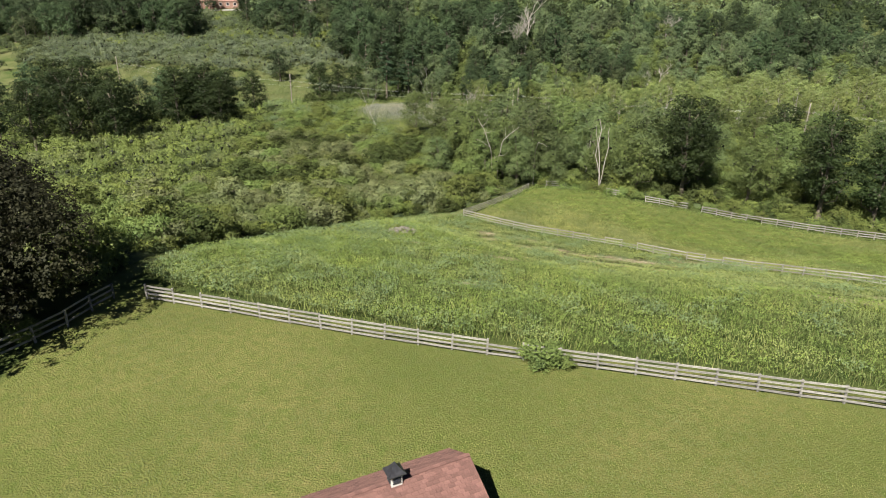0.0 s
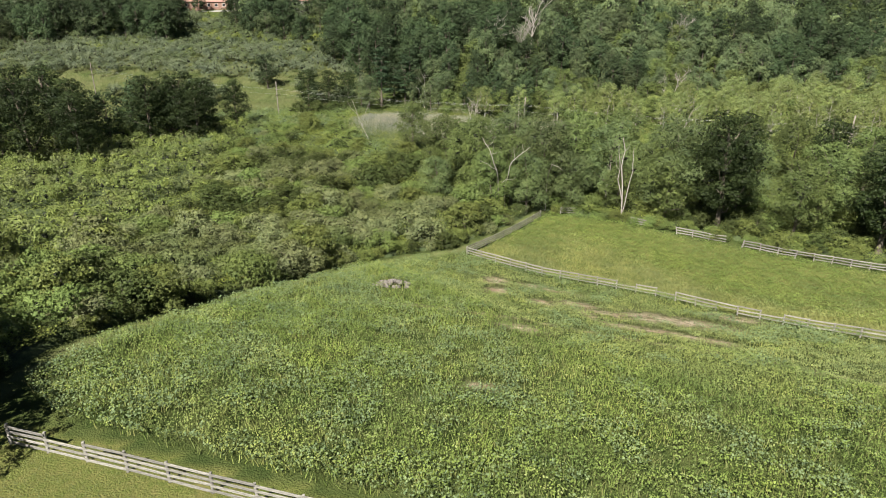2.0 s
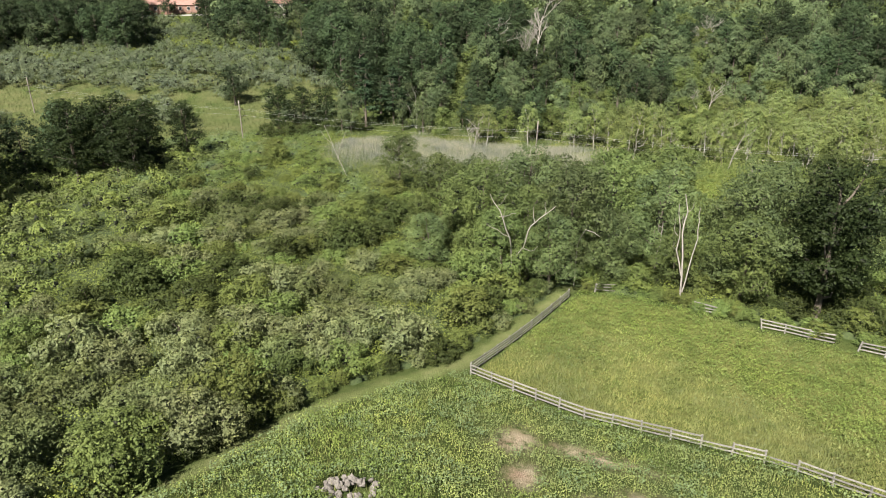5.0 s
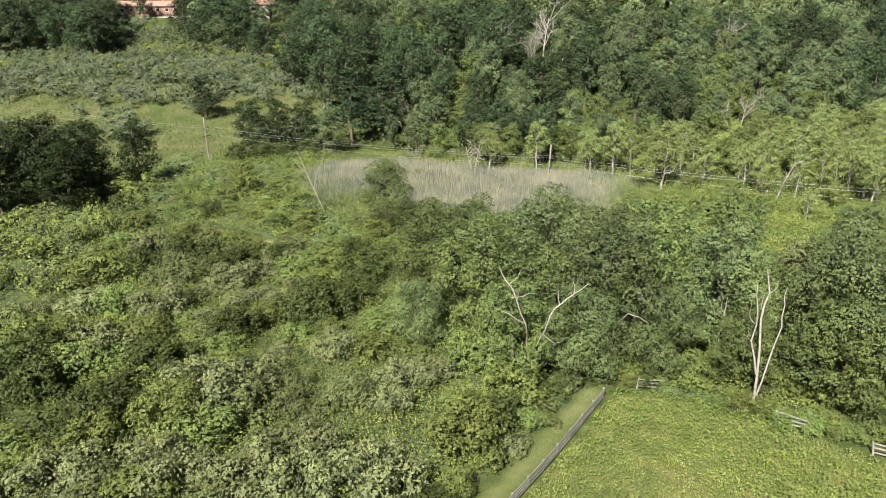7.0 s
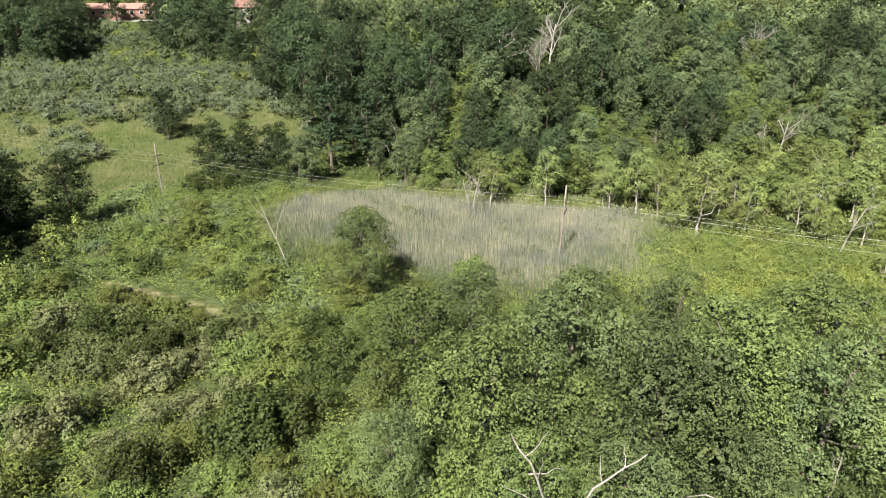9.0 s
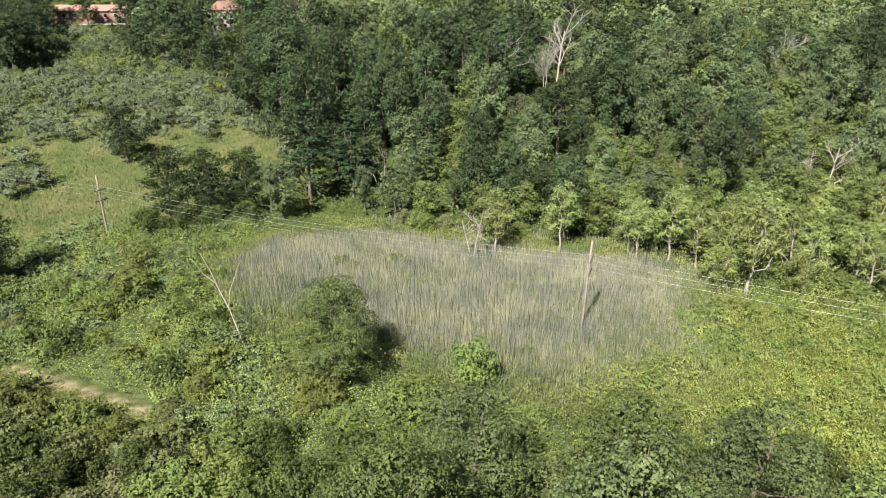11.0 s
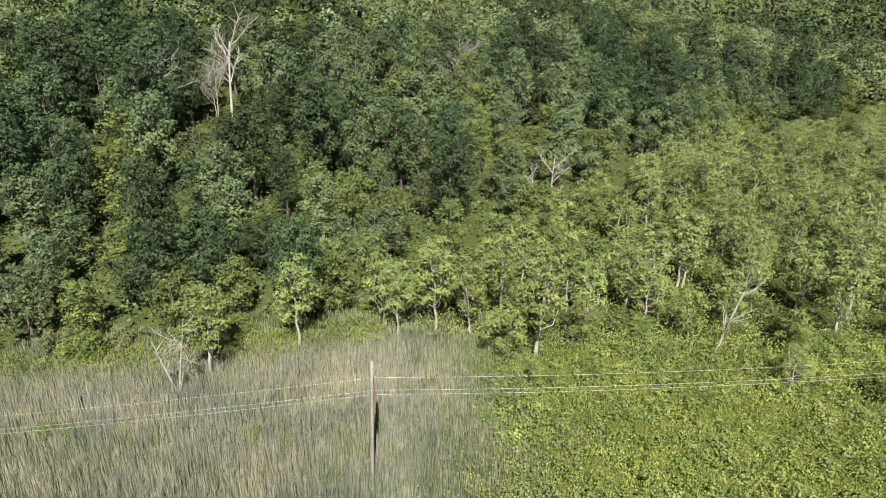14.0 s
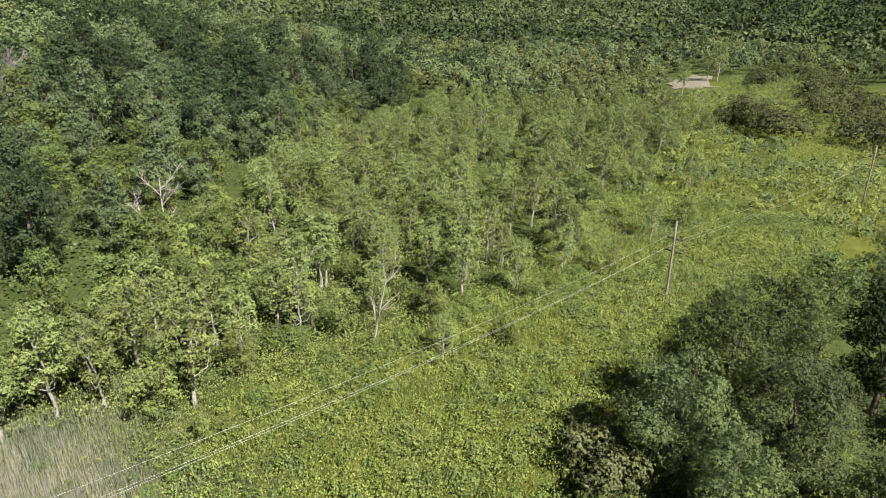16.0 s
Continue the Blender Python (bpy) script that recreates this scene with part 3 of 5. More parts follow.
# belt of trees behind the paddock
for kind, x, y, s in ((ELM_A, 2.5, 130, 1.12), (ELM_B, 14, 129, 1.2), (ELM_A, -3.5, 139, 1.0), (ELM_B, 8.5, 136.5, 1.2), (ELM_A, 19.5, 133, 1.15), (ELM_B, 25.5, 130, 1.1), (ELM_A, 8.2, 128.2, 0.9), (ELM_B, -5, 131, 0.62),
                      (ELM_A, 29, 139, 1.1), (ELM_B, 34.5, 123, 1.25), (OAK, 40.5, 116.8, 1.1), (OAK, 62.5, 110.5, 1.08), (ELM_A, 52, 115.5, 0.9), (ELM_B, 45, 122, 1.05), (ELM_A, 33, 120, 0.85),
                      (ELM_B, 1, 149, 0.85), (ELM_A, 11.5, 147, 0.85), (ELM_B, 20, 146.5, 0.9), (OAK, 70, 107.5, 0.95), (ELM_A, 57, 119, 1.0), (OAK, 78, 113, 1.0), (ELM_B, 67, 121, 1.0),
                      (ELM_A, 4.6, 124.8, 0.8), (ELM_B, 10.8, 125.2, 0.8), (ELM_A, 38, 131, 0.9), (ELM_B, 18.5, 126.8, 0.75), (ELM_A, 26, 124, 0.6), (OAK, 85, 104, 1.0), (OAK, 94, 96, 1.1)):
    plant_one(kind, x, y, s * 1.12)
# trees between the marsh and the belt, on the far side of the power line
for kind, x, y, s in ((ELM_B, 47.5, 144.5, 0.95), (ELM_A, 54, 141.5, 1.0), (ELM_A, 61, 138, 1.0), (ELM_B, 49, 136.5, 1.0), (OAK, 63, 129, 0.9), (ELM_B, 43.5, 140, 0.7), (ELM_A, 69, 141, 0.6), (SHRUB_D, 75, 143, 1.1), (ELM_A, 72, 133, 0.9), (ELM_B, 81, 127, 0.95), (ELM_A, 92, 120, 1.0)):
    plant_one(kind, x, y, s)
plant_one(SHRUB_S, 43.5, 149.5, 1.5, label="tall grey green olive shrub beside the elms")
plant_one(SHRUB_S2, 46.5, 151, 1.2)
# lone tree and low bush at the edge of the reeds
plant_one(ELM_A, -12.2, 164.8, 0.92)
plant_one(SHRUB_L, 1.3, 165.8, 1.1, 1.5)
plant_one(SHRUB_M, -4.5, 162.5, 0.9)
for x, y, s in ((6.5, 186, 0.4), (9, 184.5, 0.35), (-9, 193, 0.5), (-7.5, 192, 0.4), (12, 172, 0.4), (21.5, 186, 0.35), (24, 189.5, 0.4), (26, 180, 0.4), (10.5, 180, 0.25)):
    plant_one(SHRUB_L, x, y, s)
for x, y, s in ((-41.5, 159.8, 1.0), (-37.5, 158.2, 1.0), (-34, 157.2, 0.95), (-30.5, 156, 0.95)):
    plant_one(SHRUB_M, x, y, s)
for x, y, s in ((-36, 152.5, 1.1), (-31, 151, 1.15), (-26.5, 153.5, 1.0), (-33, 147.5, 1.1), (-40.5, 154, 1.15), (-44, 149, 1.1)):
    plant_one(SHRUB_D, x, y, s)
# dark trees of the left-hand stand
for kind, x, y, s in ((OAK, -94, 151, 1.05), (OAK, -88, 159, 1.0), (MAPLE_A, -80, 173, 1.05), (MAPLE_A, -70, 183, 0.9), (OAK, -101, 147, 0.9), (MAPLE_B, -109, 147, 1.0), (MAPLE_A, -85, 167, 0.95), (MAPLE_B, -118, 140, 1.0), (OAK, -96, 163, 1.1),
                      (MAPLE_A, -75, 178, 0.9), (OAK, -126, 150, 1.0), (OAK, -66, 178, 0.8), (OAK, -60, 183.5, 0.72), (OAK, -83, 151, 0.9), (OAK, -110, 172, 1.0), (MAPLE_B, -107, 160, 1.1)):
    plant_one(kind, x, y, s * 1.15)
# trees along the far edge of the marsh and the grassy opening
for kind, x, y, s in ((MAPLE_A, -67, 235, 0.9), (SHRUB_D, -48.5, 204, 1.2), (SHRUB_D, -43.5, 205, 1.25), (SHRUB_D, -39, 206.2, 1.15), (SHRUB_D, -34, 207.5, 1.2), (OAK, -46.5, 207, 0.82), (OAK, -41, 209.5, 0.78), (OAK, -36, 213, 0.72), (ASH_A, -32, 213, 0.75), (OAK, -69, 170.5, 1.1), (OAK, -64, 168, 0.85), (OAK, -75, 167, 1.1), (OAK, -72.5, 172, 1.0), (SHRUB_D, -57.5, 170, 1.1), (SHRUB_D, -53.5, 166.5, 0.9), (SHRUB_M, -50.5, 162, 1.0), (SHRUB_D, -47, 171.5, 0.8), (PINE, -26.5, 218, 1.35), (PINE, -19.5, 221, 1.15), (ASH_B, -29, 209, 0.85), (ASH_A, -11, 212, 0.8),
                      (OAK, 37, 282, 1.25), (MAPLE_B, 46, 287, 1.4), (MAPLE_A, -33, 262, 1.3), (MAPLE_B, -42, 268, 1.25), (MAPLE_A, -20, 250, 1.1), (MAPLE_B, -8, 258, 1.2)):
    plant_one(kind, x, y, s)

# wooded hillside
HILL = [(-28, 213), (-12, 210), (5, 206), (20, 203), (40, 205), (60, 214), (96, 236), (143, 247), (205, 252), (215, 290), (140, 312), (60, 312), (-25, 312), (-60, 312), (-62, 280), (-40, 250)]
hx, hy = scatter(rng, HILL, 7.0, keep=lambda x, y: (np.hypot(x - 22.5, y - 276) > 6) & (np.hypot(x + 24, y - 218) > 8) & ~((np.abs(x - 23.5 + (277 - y) * 0.13) < 4.5) & (y > 248) & (y < 280)) & (np.hypot(x - 33, y - 276) > 4) & (np.hypot(x - 37, y - 282) > 6) & (np.hypot(x - 82, y - 284) > 5) & (np.hypot(x - 79, y - 278) > 4.5))
mix_n = 0.7 * np.sin(hx * 0.09 + 1) * np.sin(hy * 0.07) + rng.normal(0, 0.5, len(hx)) + 0.65 * ((hx < 20) & (hy > 236)) - 0.35 * ((hx > 20) & (hy < 245)) + 0.5 * ((hx > 110) & (hy > 262))
for x, y, q in zip(hx, hy, mix_n):
    up = 0.75 + 0.5 * float(step((y - 205) / 70))
    kind = rng.choice([MAPLE_A, MAPLE_B]) if q > 0.4 else rng.choice([ASH_A, ASH_B]) if q > -0.5 else LOCUST
    plant_one(kind, x, y, up * rng.uniform(0.7, 1.15), rng.uniform(0.8, 1.25))
# dark stand on either side of the open way up to the houses
STAND = [(-62, 285), (-97, 308), (-118, 335), (-60, 335)]
STAND_W = [(-116, 293), (-190, 282), (-235, 292), (-235, 335), (-165, 352), (-147, 348), (-128, 318)]
for poly in (STAND, STAND_W):
    for x, y in zip(*scatter(rng, poly, 8.0, keep=lambda x, y: np.abs(x + 0.4 + 0.376 * (y - 126.5)) > 4)):
        plant_one(rng.choice([MAPLE_A, MAPLE_B, MAPLE_B, ASH_A]), x, y, rng.uniform(1.0, 1.35))
plant_one(MAPLE_A, -134.5, 350.5, 0.9)
plant_one(MAPLE_B, -118, 352, 0.8)
# shrubby foot of the hillside
FOOT = [(-14, 207), (0, 202), (20, 199.5), (34, 196), (48, 190), (70, 196), (95, 215), (60, 216), (30, 207), (0, 210)]
for x, y in zip(*scatter(rng, FOOT, 4.2)):
    plant_one(rng.choice([SHRUB_M, SHRUB_L, SHRUB_S, LOCUST, POPLAR_B]), x, y, rng.uniform(0.6, 1.0) if rng.random() < 0.5 else rng.uniform(0.5, 0.75))
# poplar swamp
SWAMP = [(20, 200), (32, 187), (43, 181), (54, 174.5), (72, 168), (95, 165), (150, 163), (212, 163), (205, 200), (200, 240), (143, 242), (96, 231), (60, 213), (40, 202)]
px, py = scatter(rng, SWAMP, 5.0)
for x, y in zip(px, py):
    q = rng.random()
    plant_one(POPLAR_A if q < 0.45 else POPLAR_B if q < 0.64 else LOCUST if q < 0.74 else SHRUB_M if q < 0.87 else SHRUB_L, x, y, rng.uniform(0.7, 1.1) * (0.75 if 0.62 <= q < 0.74 else 1))
plant_one(POPLAR_A, 36, 185.4, 1.25, label="tall leaning poplar with white bare trunk")
plant_one(POPLAR_B, 32.7, 186.5, 0.9)
plant_one(POPLAR_A, 4.8, 197.5, 1.0, label="pale-leaved poplar with white trunk by the reeds")
plant_one(POPLAR_A, 14.5, 199.5, 1.0)
for x, y, s in ((32, 192.5, 0.9), (55, 188.5, 0.95), (61.6, 190, 1.0), (50.4, 184.4, 0.8), (57, 179, 0.75), (44, 187, 0.85), (68, 178, 0.9), (24.5, 199, 0.85)):
    plant_one(POPLAR_A, x, y, s, label="pale-leaved poplar with white forked trunk")
# shrubland
def bare_of(x, y):
    ok = off_line(MOWN, x, y) > 2.3
    for tx, ty, tr in taken[:60]:
        ok &= np.hypot(x - tx, y - ty) > 2.2
    return ok & (np.hypot(x + 70, y - 112) > 7) & (off_line(WASHOUT, x, y) > 1.3)


sx, sy = scatter(rng, SHRUBLAND, 4.6, keep=lambda x, y: bare_of(x, y) & (x > -52) & ((y < 157) | (x > -13) | (rng.random(len(x)) < 0.85)))
tone = np.sin(sx * 0.13) * np.sin(sy * 0.11 + 1) + rng.normal(0, 0.5, len(sx)) - 0.5 * ((off_line(MOWN, sx, sy) < 26) & (sy < 106))
for x, y, q in zip(sx, sy, tone):
    kind = SHRUB_D if q > 0.75 else SHRUB_M if q > 0.2 else SHRUB_L if q > -0.25 else SHRUB_S if q > -0.7 else SHRUB_S2
    s = rng.uniform(0.8, 1.6) * (0.8 if y > 157 and x < -13 else 1.0)
    plant_one(kind, x, y, s, rng.uniform(0.75, 1.15), 0.2)
# shrubs under the belt of trees and along the wood fence
EDGE = [(14.5, 126), (20, 125), (34, 116.8), (48, 110.8), (62, 107), (75, 103), (80, 112), (62, 128), (44, 150), (20, 157), (6, 160), (-4, 164), (6, 146), (8, 132)]
for x, y in zip(*scatter(rng, EDGE, 4.6)):
    plant_one(rng.choice([SHRUB_M, SHRUB_L, SHRUB_D, SHRUB_M]), x, y, rng.uniform(0.6, 1.15), 1.0, 0.2)
# growth that leans over the mown strip and the wood fence
def along(line, gap, off, wob, kinds, lo, hi):
    for (x0, y0), (x1, y1) in zip(line, line[1:]):
        length = math.hypot(x1 - x0, y1 - y0)
        for i_ in range(int(length / gap)):
            u_ = (i_ + rng.random()) / (length / gap)
            o_ = off + rng.uniform(-wob, wob)
            plant_one(rng.choice(kinds), x0 + (x1 - x0) * u_ - (y1 - y0) / length * o_, y0 + (y1 - y0) * u_ + (x1 - x0) / length * o_, rng.uniform(lo, hi), 1.0, 0.2)


along(MOWN[1:], 2.2, 2.35, 0.5, [SHRUB_M, SHRUB_L, SHRUB_S2, SHRUB_S, SHRUB_D], 0.45, 0.75)
along(WOOD_FENCE, 1.8, 1.3, 0.6, [SHRUB_M, SHRUB_L, SHRUB_L], 0.4, 0.7)
along(WOOD_FENCE[:3], 1.7, 0.4, 0.5, [SHRUB_M, SHRUB_L], 0.38, 0.6)
along(WOOD_FENCE[1:], 3.0, 4.0, 0.9, [SHRUB_M, SHRUB_D], 0.7, 1.0)
along([(31, 186), (43, 180), (54, 173.5), (72, 167), (95, 164), (135, 165), (210, 161)], 2.6, -1.5, 4.5, [SHRUB_L, SHRUB_M, POPLAR_B, SHRUB_S2, SHRUB_L], 0.3, 0.7)
# low bushes dotted through the goldenrod and the reeds
for x, y in zip(*scatter(rng, [(40, 176), (60, 160), (95, 152), (140, 146), (210, 140), (212, 163), (150, 163), (95, 165), (72, 168), (54, 174)], 4.6, keep=lambda x, y: rng.random(len(x)) < 0.75 * np.exp(-off_line([(40, 182), (54, 174.5), (72, 168), (95, 165), (150, 163), (212, 163)], x, y) / 5.5))):
    plant_one(rng.choice([POPLAR_A, POPLAR_B, SHRUB_L, SHRUB_M, SHRUB_M]), x, y, rng.uniform(0.45, 0.85))
GOLD_NEAR = [(24, 172), (30, 187), (46, 182), (58, 175), (74, 169), (96, 167), (122, 165), (122, 127), (100, 132), (62, 146), (45, 150), (30, 152), (12, 158), (17, 166)]
for x, y in zip(*scatter(rng, GOLD_NEAR, 7.5, keep=lambda x, y: lumps(x, y, 13, 6) > 0.42)):
    plant_one(rng.choice([SHRUB_L, SHRUB_L, SHRUB_M]), x, y, rng.uniform(0.25, 0.5), 0.9, 0.25)
for x, y, s in ((-16.4, 191, 0.55), (-14.6, 190.6, 0.4), (8.9, 183.2, 0.32), (11.5, 178.2, 0.3), (23.4, 185.7, 0.38), (25.7, 178.9, 0.35), (7.1, 170.9, 0.4), (18.8, 166.5, 0.6), (21, 170, 0.4)):
    plant_one(SHRUB_L, x, y, s)
# silvery shrubs of the grassy opening up the slope
OPEN = [(-55, 208), (-34, 214), (-30, 235), (-42, 255), (-62, 285), (-70, 330), (-130, 345), (-190, 320), (-170, 240), (-120, 190), (-75, 195)]
plant_one(SHRUB_L, 6.4, 38.7, 0.66, 0.95, label="green bush grown through the lawn fence")
plant_one(SHRUB_L, 7.6, 38.9, 0.4, 0.9, label="small yellow green bush against the lawn fence")

# ---- far woods: one leafy mass that closes the view ----
def far_woods(name, x, y, h, r, per, leaf, mat, seed, label, solid=0.4):
    g = np.random.default_rng(seed)
    z = land(x, y)
    tall, wide = np.broadcast_to(h, x.shape), np.broadcast_to(r, x.shape)
    boughs = 9
    bw = g.normal(0, 1, (len(x) * boughs, 3))
    bw[:, 2] = np.abs(bw[:, 2]) * 1.1 - 0.2
    bw /= np.linalg.norm(bw, axis=1, keepdims=True)
    br = np.repeat(wide, boughs) * g.uniform(0.36, 0.6, len(bw))
    bc = np.c_[np.repeat(x, boughs), np.repeat(y, boughs), np.repeat(z + tall * 0.5, boughs)] + bw * np.c_[np.repeat(wide, boughs), np.repeat(wide, boughs), np.repeat(tall * 0.45, boughs)] * 0.66
    n_leaf = per // boughs
    way = np.repeat(bw, n_leaf, axis=0) * 0.7 + g.normal(0, 0.6, (len(bw) * n_leaf, 3)) + np.array([0, 0, 0.25])
    way /= np.linalg.norm(way, axis=1, keepdims=True)
    at = np.repeat(bc, n_leaf, axis=0) + way * (np.repeat(br, n_leaf) * g.uniform(0.8, 1.1, len(way)))[:, None] * np.array([1, 1, 0.85])
    leaves = sprays(g, at, way + np.array([0, 0, 0.25]), np.repeat(leaf, boughs * n_leaf) * g.uniform(0.6, 1.3, len(way)), 0.62, 0.33)
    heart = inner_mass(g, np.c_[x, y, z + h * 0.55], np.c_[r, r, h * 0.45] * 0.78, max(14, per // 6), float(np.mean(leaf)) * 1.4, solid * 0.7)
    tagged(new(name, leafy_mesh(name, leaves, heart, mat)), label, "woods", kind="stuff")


fr = np.random.default_rng(77)
FAR_NEAR = [(-240, 200), (-180, 330), (-60, 320), (60, 316), (150, 318), (200, 270), (215, 215), (260, 200), (330, 190), (350, 168), (372, 95), (480, 20), (900, -20), (900, 500), (500, 900), (0, 900), (-500, 700), (-500, 100)]
fx_, fy_ = scatter(fr, FAR_NEAR, 9.5, keep=lambda x, y: (np.hypot(x, y - 140) < 430) & (np.arctan2(x, y - 60) > -0.95) & (np.arctan2(x, y - 140) < 1.85) & ~((np.abs(x + 104 + (y - 300) * 0.58) < 17) & (y < 372)) & (np.hypot(x + 83, y - 346) > 10) & (np.hypot(x + 58, y - 351) > 10) & (np.hypot(x + 6, y - 346) > 9) & (np.hypot((x - 318) / 38, (y - 172) / 15) > 1))
fx_, fy_ = fx_ + fr.normal(0, 2.2, len(fx_)), fy_ + fr.normal(0, 2.2, len(fy_))
tone = np.sin(fx_ * 0.04) * np.sin(fy_ * 0.035 + 1) + fr.normal(0, 0.22, len(fx_)) - 0.5 * ((fx_ > 150) & (fy_ < 330))
for nm, sel, mat, seed in (("far_dark_woods", tone > 0.1, LEAF_DARK, 1), ("far_green_woods", (tone <= 0.1) & (tone > -0.65), LEAF_MID, 2), ("far_light_woods", tone <= -0.65, LEAF_DULL, 3)):
    nn = int(sel.sum())
    far_woods(nm, fx_[sel], fy_[sel], fr.uniform(10, 19, nn), fr.uniform(3.8, 6.2, nn), 270, np.full(nn, 0.85), mat, seed, "distant mixed deciduous woods on the hillside")
bx, by = scatter(fr, [(-900, 100), (-900, 1100), (900, 1100), (1000, -200), (500, -200), (480, 130), (330, 420), (-300, 420), (-480, 90)], 18, keep=lambda x, y: (np.hypot(x, y - 140) >= 425) & (np.hypot(x, y - 140) < 900) & (np.arctan2(x, y - 60) > -0.8) & (np.arctan2(x, y - 140) < 1.8))
bx, by = bx + fr.normal(0, 5, len(bx)), by + fr.normal(0, 5, len(by))
deep = np.sin(bx * 0.012) * np.sin(by * 0.015) + fr.normal(0, 0.25, len(bx)) > 0
for nm, sel, mat, seed in (("horizon_woods", deep, LEAF_DARK, 4), ("horizon_green_woods", ~deep, LEAF_MID, 14)):
    nn = int(sel.sum())
    far_woods(nm, bx[sel], by[sel], fr.uniform(12, 20, nn), fr.uniform(8, 12, nn), 63, np.full(nn, 2.7), mat, seed, "hazy woods along the far ridge")
# thicket on the open slope and at the far left, a mass of rounded shrubs
def thicket(name, poly, gap, h, per, leaf, mat, seed, label, keep):
    g = np.random.default_rng(seed)
    x, y = scatter(g, poly, gap, keep=keep)
    x, y = np.repeat(x, 3) + g.normal(0, gap * 0.28, len(x) * 3), np.repeat(y, 3) + g.normal(0, gap * 0.28, len(y) * 3)
    far_woods(name, x, y, h * g.uniform(0.6, 1.2, len(x)), g.uniform(1.2, 2.3, len(x)), per, np.full(len(x), leaf), mat, seed, label)


CLEARINGS = [(-86, 256, 8, 4.5), (-50, 243, 13, 5), (-67, 262, 5, 3), (-102, 262, 9, 4), (-118, 240, 20, 7), (-141, 345, 9, 6), (-75, 274, 4, 3)]


def slope_gap(x, y):
    """Where shrubs stand on the open slope: dotted over the grass below, massed above, with clearings."""
    open_ = np.zeros(np.shape(x), bool)
    for cx, cy, rx, ry in CLEARINGS:
        open_ |= ((x - cx) / rx) ** 2 + ((y - cy) / ry) ** 2 < 0.7 + 0.6 * lumps(x, y, 5, 3)
    massed = (y > 241 - 0.1 * (x + 70)) & (lumps(x, y, 7, 8) > 0.16)
    dotted = (y > 212) & (lumps(x, y, 8, 2) > 0.62)
    return (y < 340) & ~open_ & (np.hypot(x + 67, y - 234) > 6) & (massed | dotted)


thicket("olive_thicket", OPEN, 4.4, 4.4, 144, 0.34, LEAF_FROST, 21, "silvery green shrubs massed on the open slope", lambda x, y: slope_gap(x, y) & ((y < 292) | (lumps(x, y, 12, 7) > 0.62)))
thicket("green_thicket", OPEN, 5.2, 4.6, 144, 0.35, LEAF_MID, 22, "mid green shrubs massed on the open slope", lambda x, y: slope_gap(x, y) & ((y > 280) | (lumps(x, y, 12, 6) > 0.6)))
thicket("slope_vines", OPEN, 6.5, 3.8, 144, 0.34, LEAF_VINE, 27, "yellow green vines over the upper slope shrubs", lambda x, y: slope_gap(x, y) & (y > 272) & (lumps(x, y, 10, 5) > 0.5))
FAR_WEST = [(-150, 225), (-172, 238), (-215, 258), (-240, 290), (-190, 292), (-168, 262)]
thicket("far_west_thicket", FAR_WEST, 6.0, 4.6, 100, 0.5, LEAF_MID, 29, "green shrubs massed below the dark stand", lambda x, y: lumps(x, y, 14, 3) > 0.2)
WEST = [(-52, 42), (-52, 186), (-75, 187), (-150, 160), (-160, 50)]
thicket("west_thicket", WEST, 5.8, 4.2, 180, 0.3, LEAF_SHRUB, 23, "green shrubs massed beyond the meadow", lambda x, y: (np.hypot(x + 71, y - 111) > 7))
thicket("pale_thicket", WEST, 6.8, 3.8, 180, 0.3, LEAF_DULL, 24, "pale shrubs massed beyond the meadow", lambda x, y: (np.hypot(x + 71, y - 111) > 7))
NORTHWEST = [(-18, 158), (-16, 168), (-24, 173), (-28, 178), (-36, 190), (-31, 203), (-27, 207), (-60, 206), (-78, 190), (-78, 158)]
thicket("vine_mounds", NORTHWEST, 3.6, 1.9, 110, 0.24, LEAF_LIGHT, 25, "low yellow green mounds of vine and bramble", lambda x, y: (lumps(x, y, 9, 4) > 0.38) & (off_line(WASHOUT, x, y) > 1.9))
thicket("bramble_mounds", NORTHWEST, 4.2, 2.2, 120, 0.24, LEAF_MID, 26, "low green mounds of bramble", lambda x, y: (lumps(x, y, 9, 5) > 0.45) & (off_line(WASHOUT, x, y) > 1.9))
# pale woods that carry the swamp on to the east
wx, wy = scatter(fr, [(205, 168), (212, 250), (330, 235), (330, 182), (300, 172)], 6.0, keep=lambda x, y: (np.hypot((x - 318) / 38, (y - 172) / 15) > 1) & (~inside(SWAMP, x, y)) & ((x < 225) | (y > 151 + 0.1046 * x)))
far_woods("east_swamp_woods", wx, wy, fr.uniform(6, 11, len(wx)), fr.uniform(2.2, 3.6, len(wx)), 180, np.full(len(wx), 0.62), LEAF_DULL, 7, "pale poplar woods running on to the east")
# scattered bushes and open ground far to the east
BUSH_AT = [(300, 148), (318, 142), (284, 132), (306, 124), (290, 115), (330, 128), (240, 127), (250, 118), (232, 110), (345, 112), (268, 108), (206, 150), (200, 144), (197, 139), (190, 134), (196, 121), (200, 112), (214, 146)]
ex, ey = np.array(BUSH_AT, float).T
ex, ey = np.repeat(ex, 3) + fr.normal(0, 4, 3 * len(ex)), np.repeat(ey, 3) + fr.normal(0, 2.2, 3 * len(ey))
far_woods("far_marsh_bushes", ex, ey, fr.uniform(6, 10, len(ex)), fr.uniform(4.2, 6.5, len(ex)), 450, np.full(len(ex), 0.62), foliage("olive_bush_leaves", (0.03, 0.042, 0.016), (0.1, 0.108, 0.042), spread=0.05), 6, "dark rounded bushes clustered on the far marsh edge")
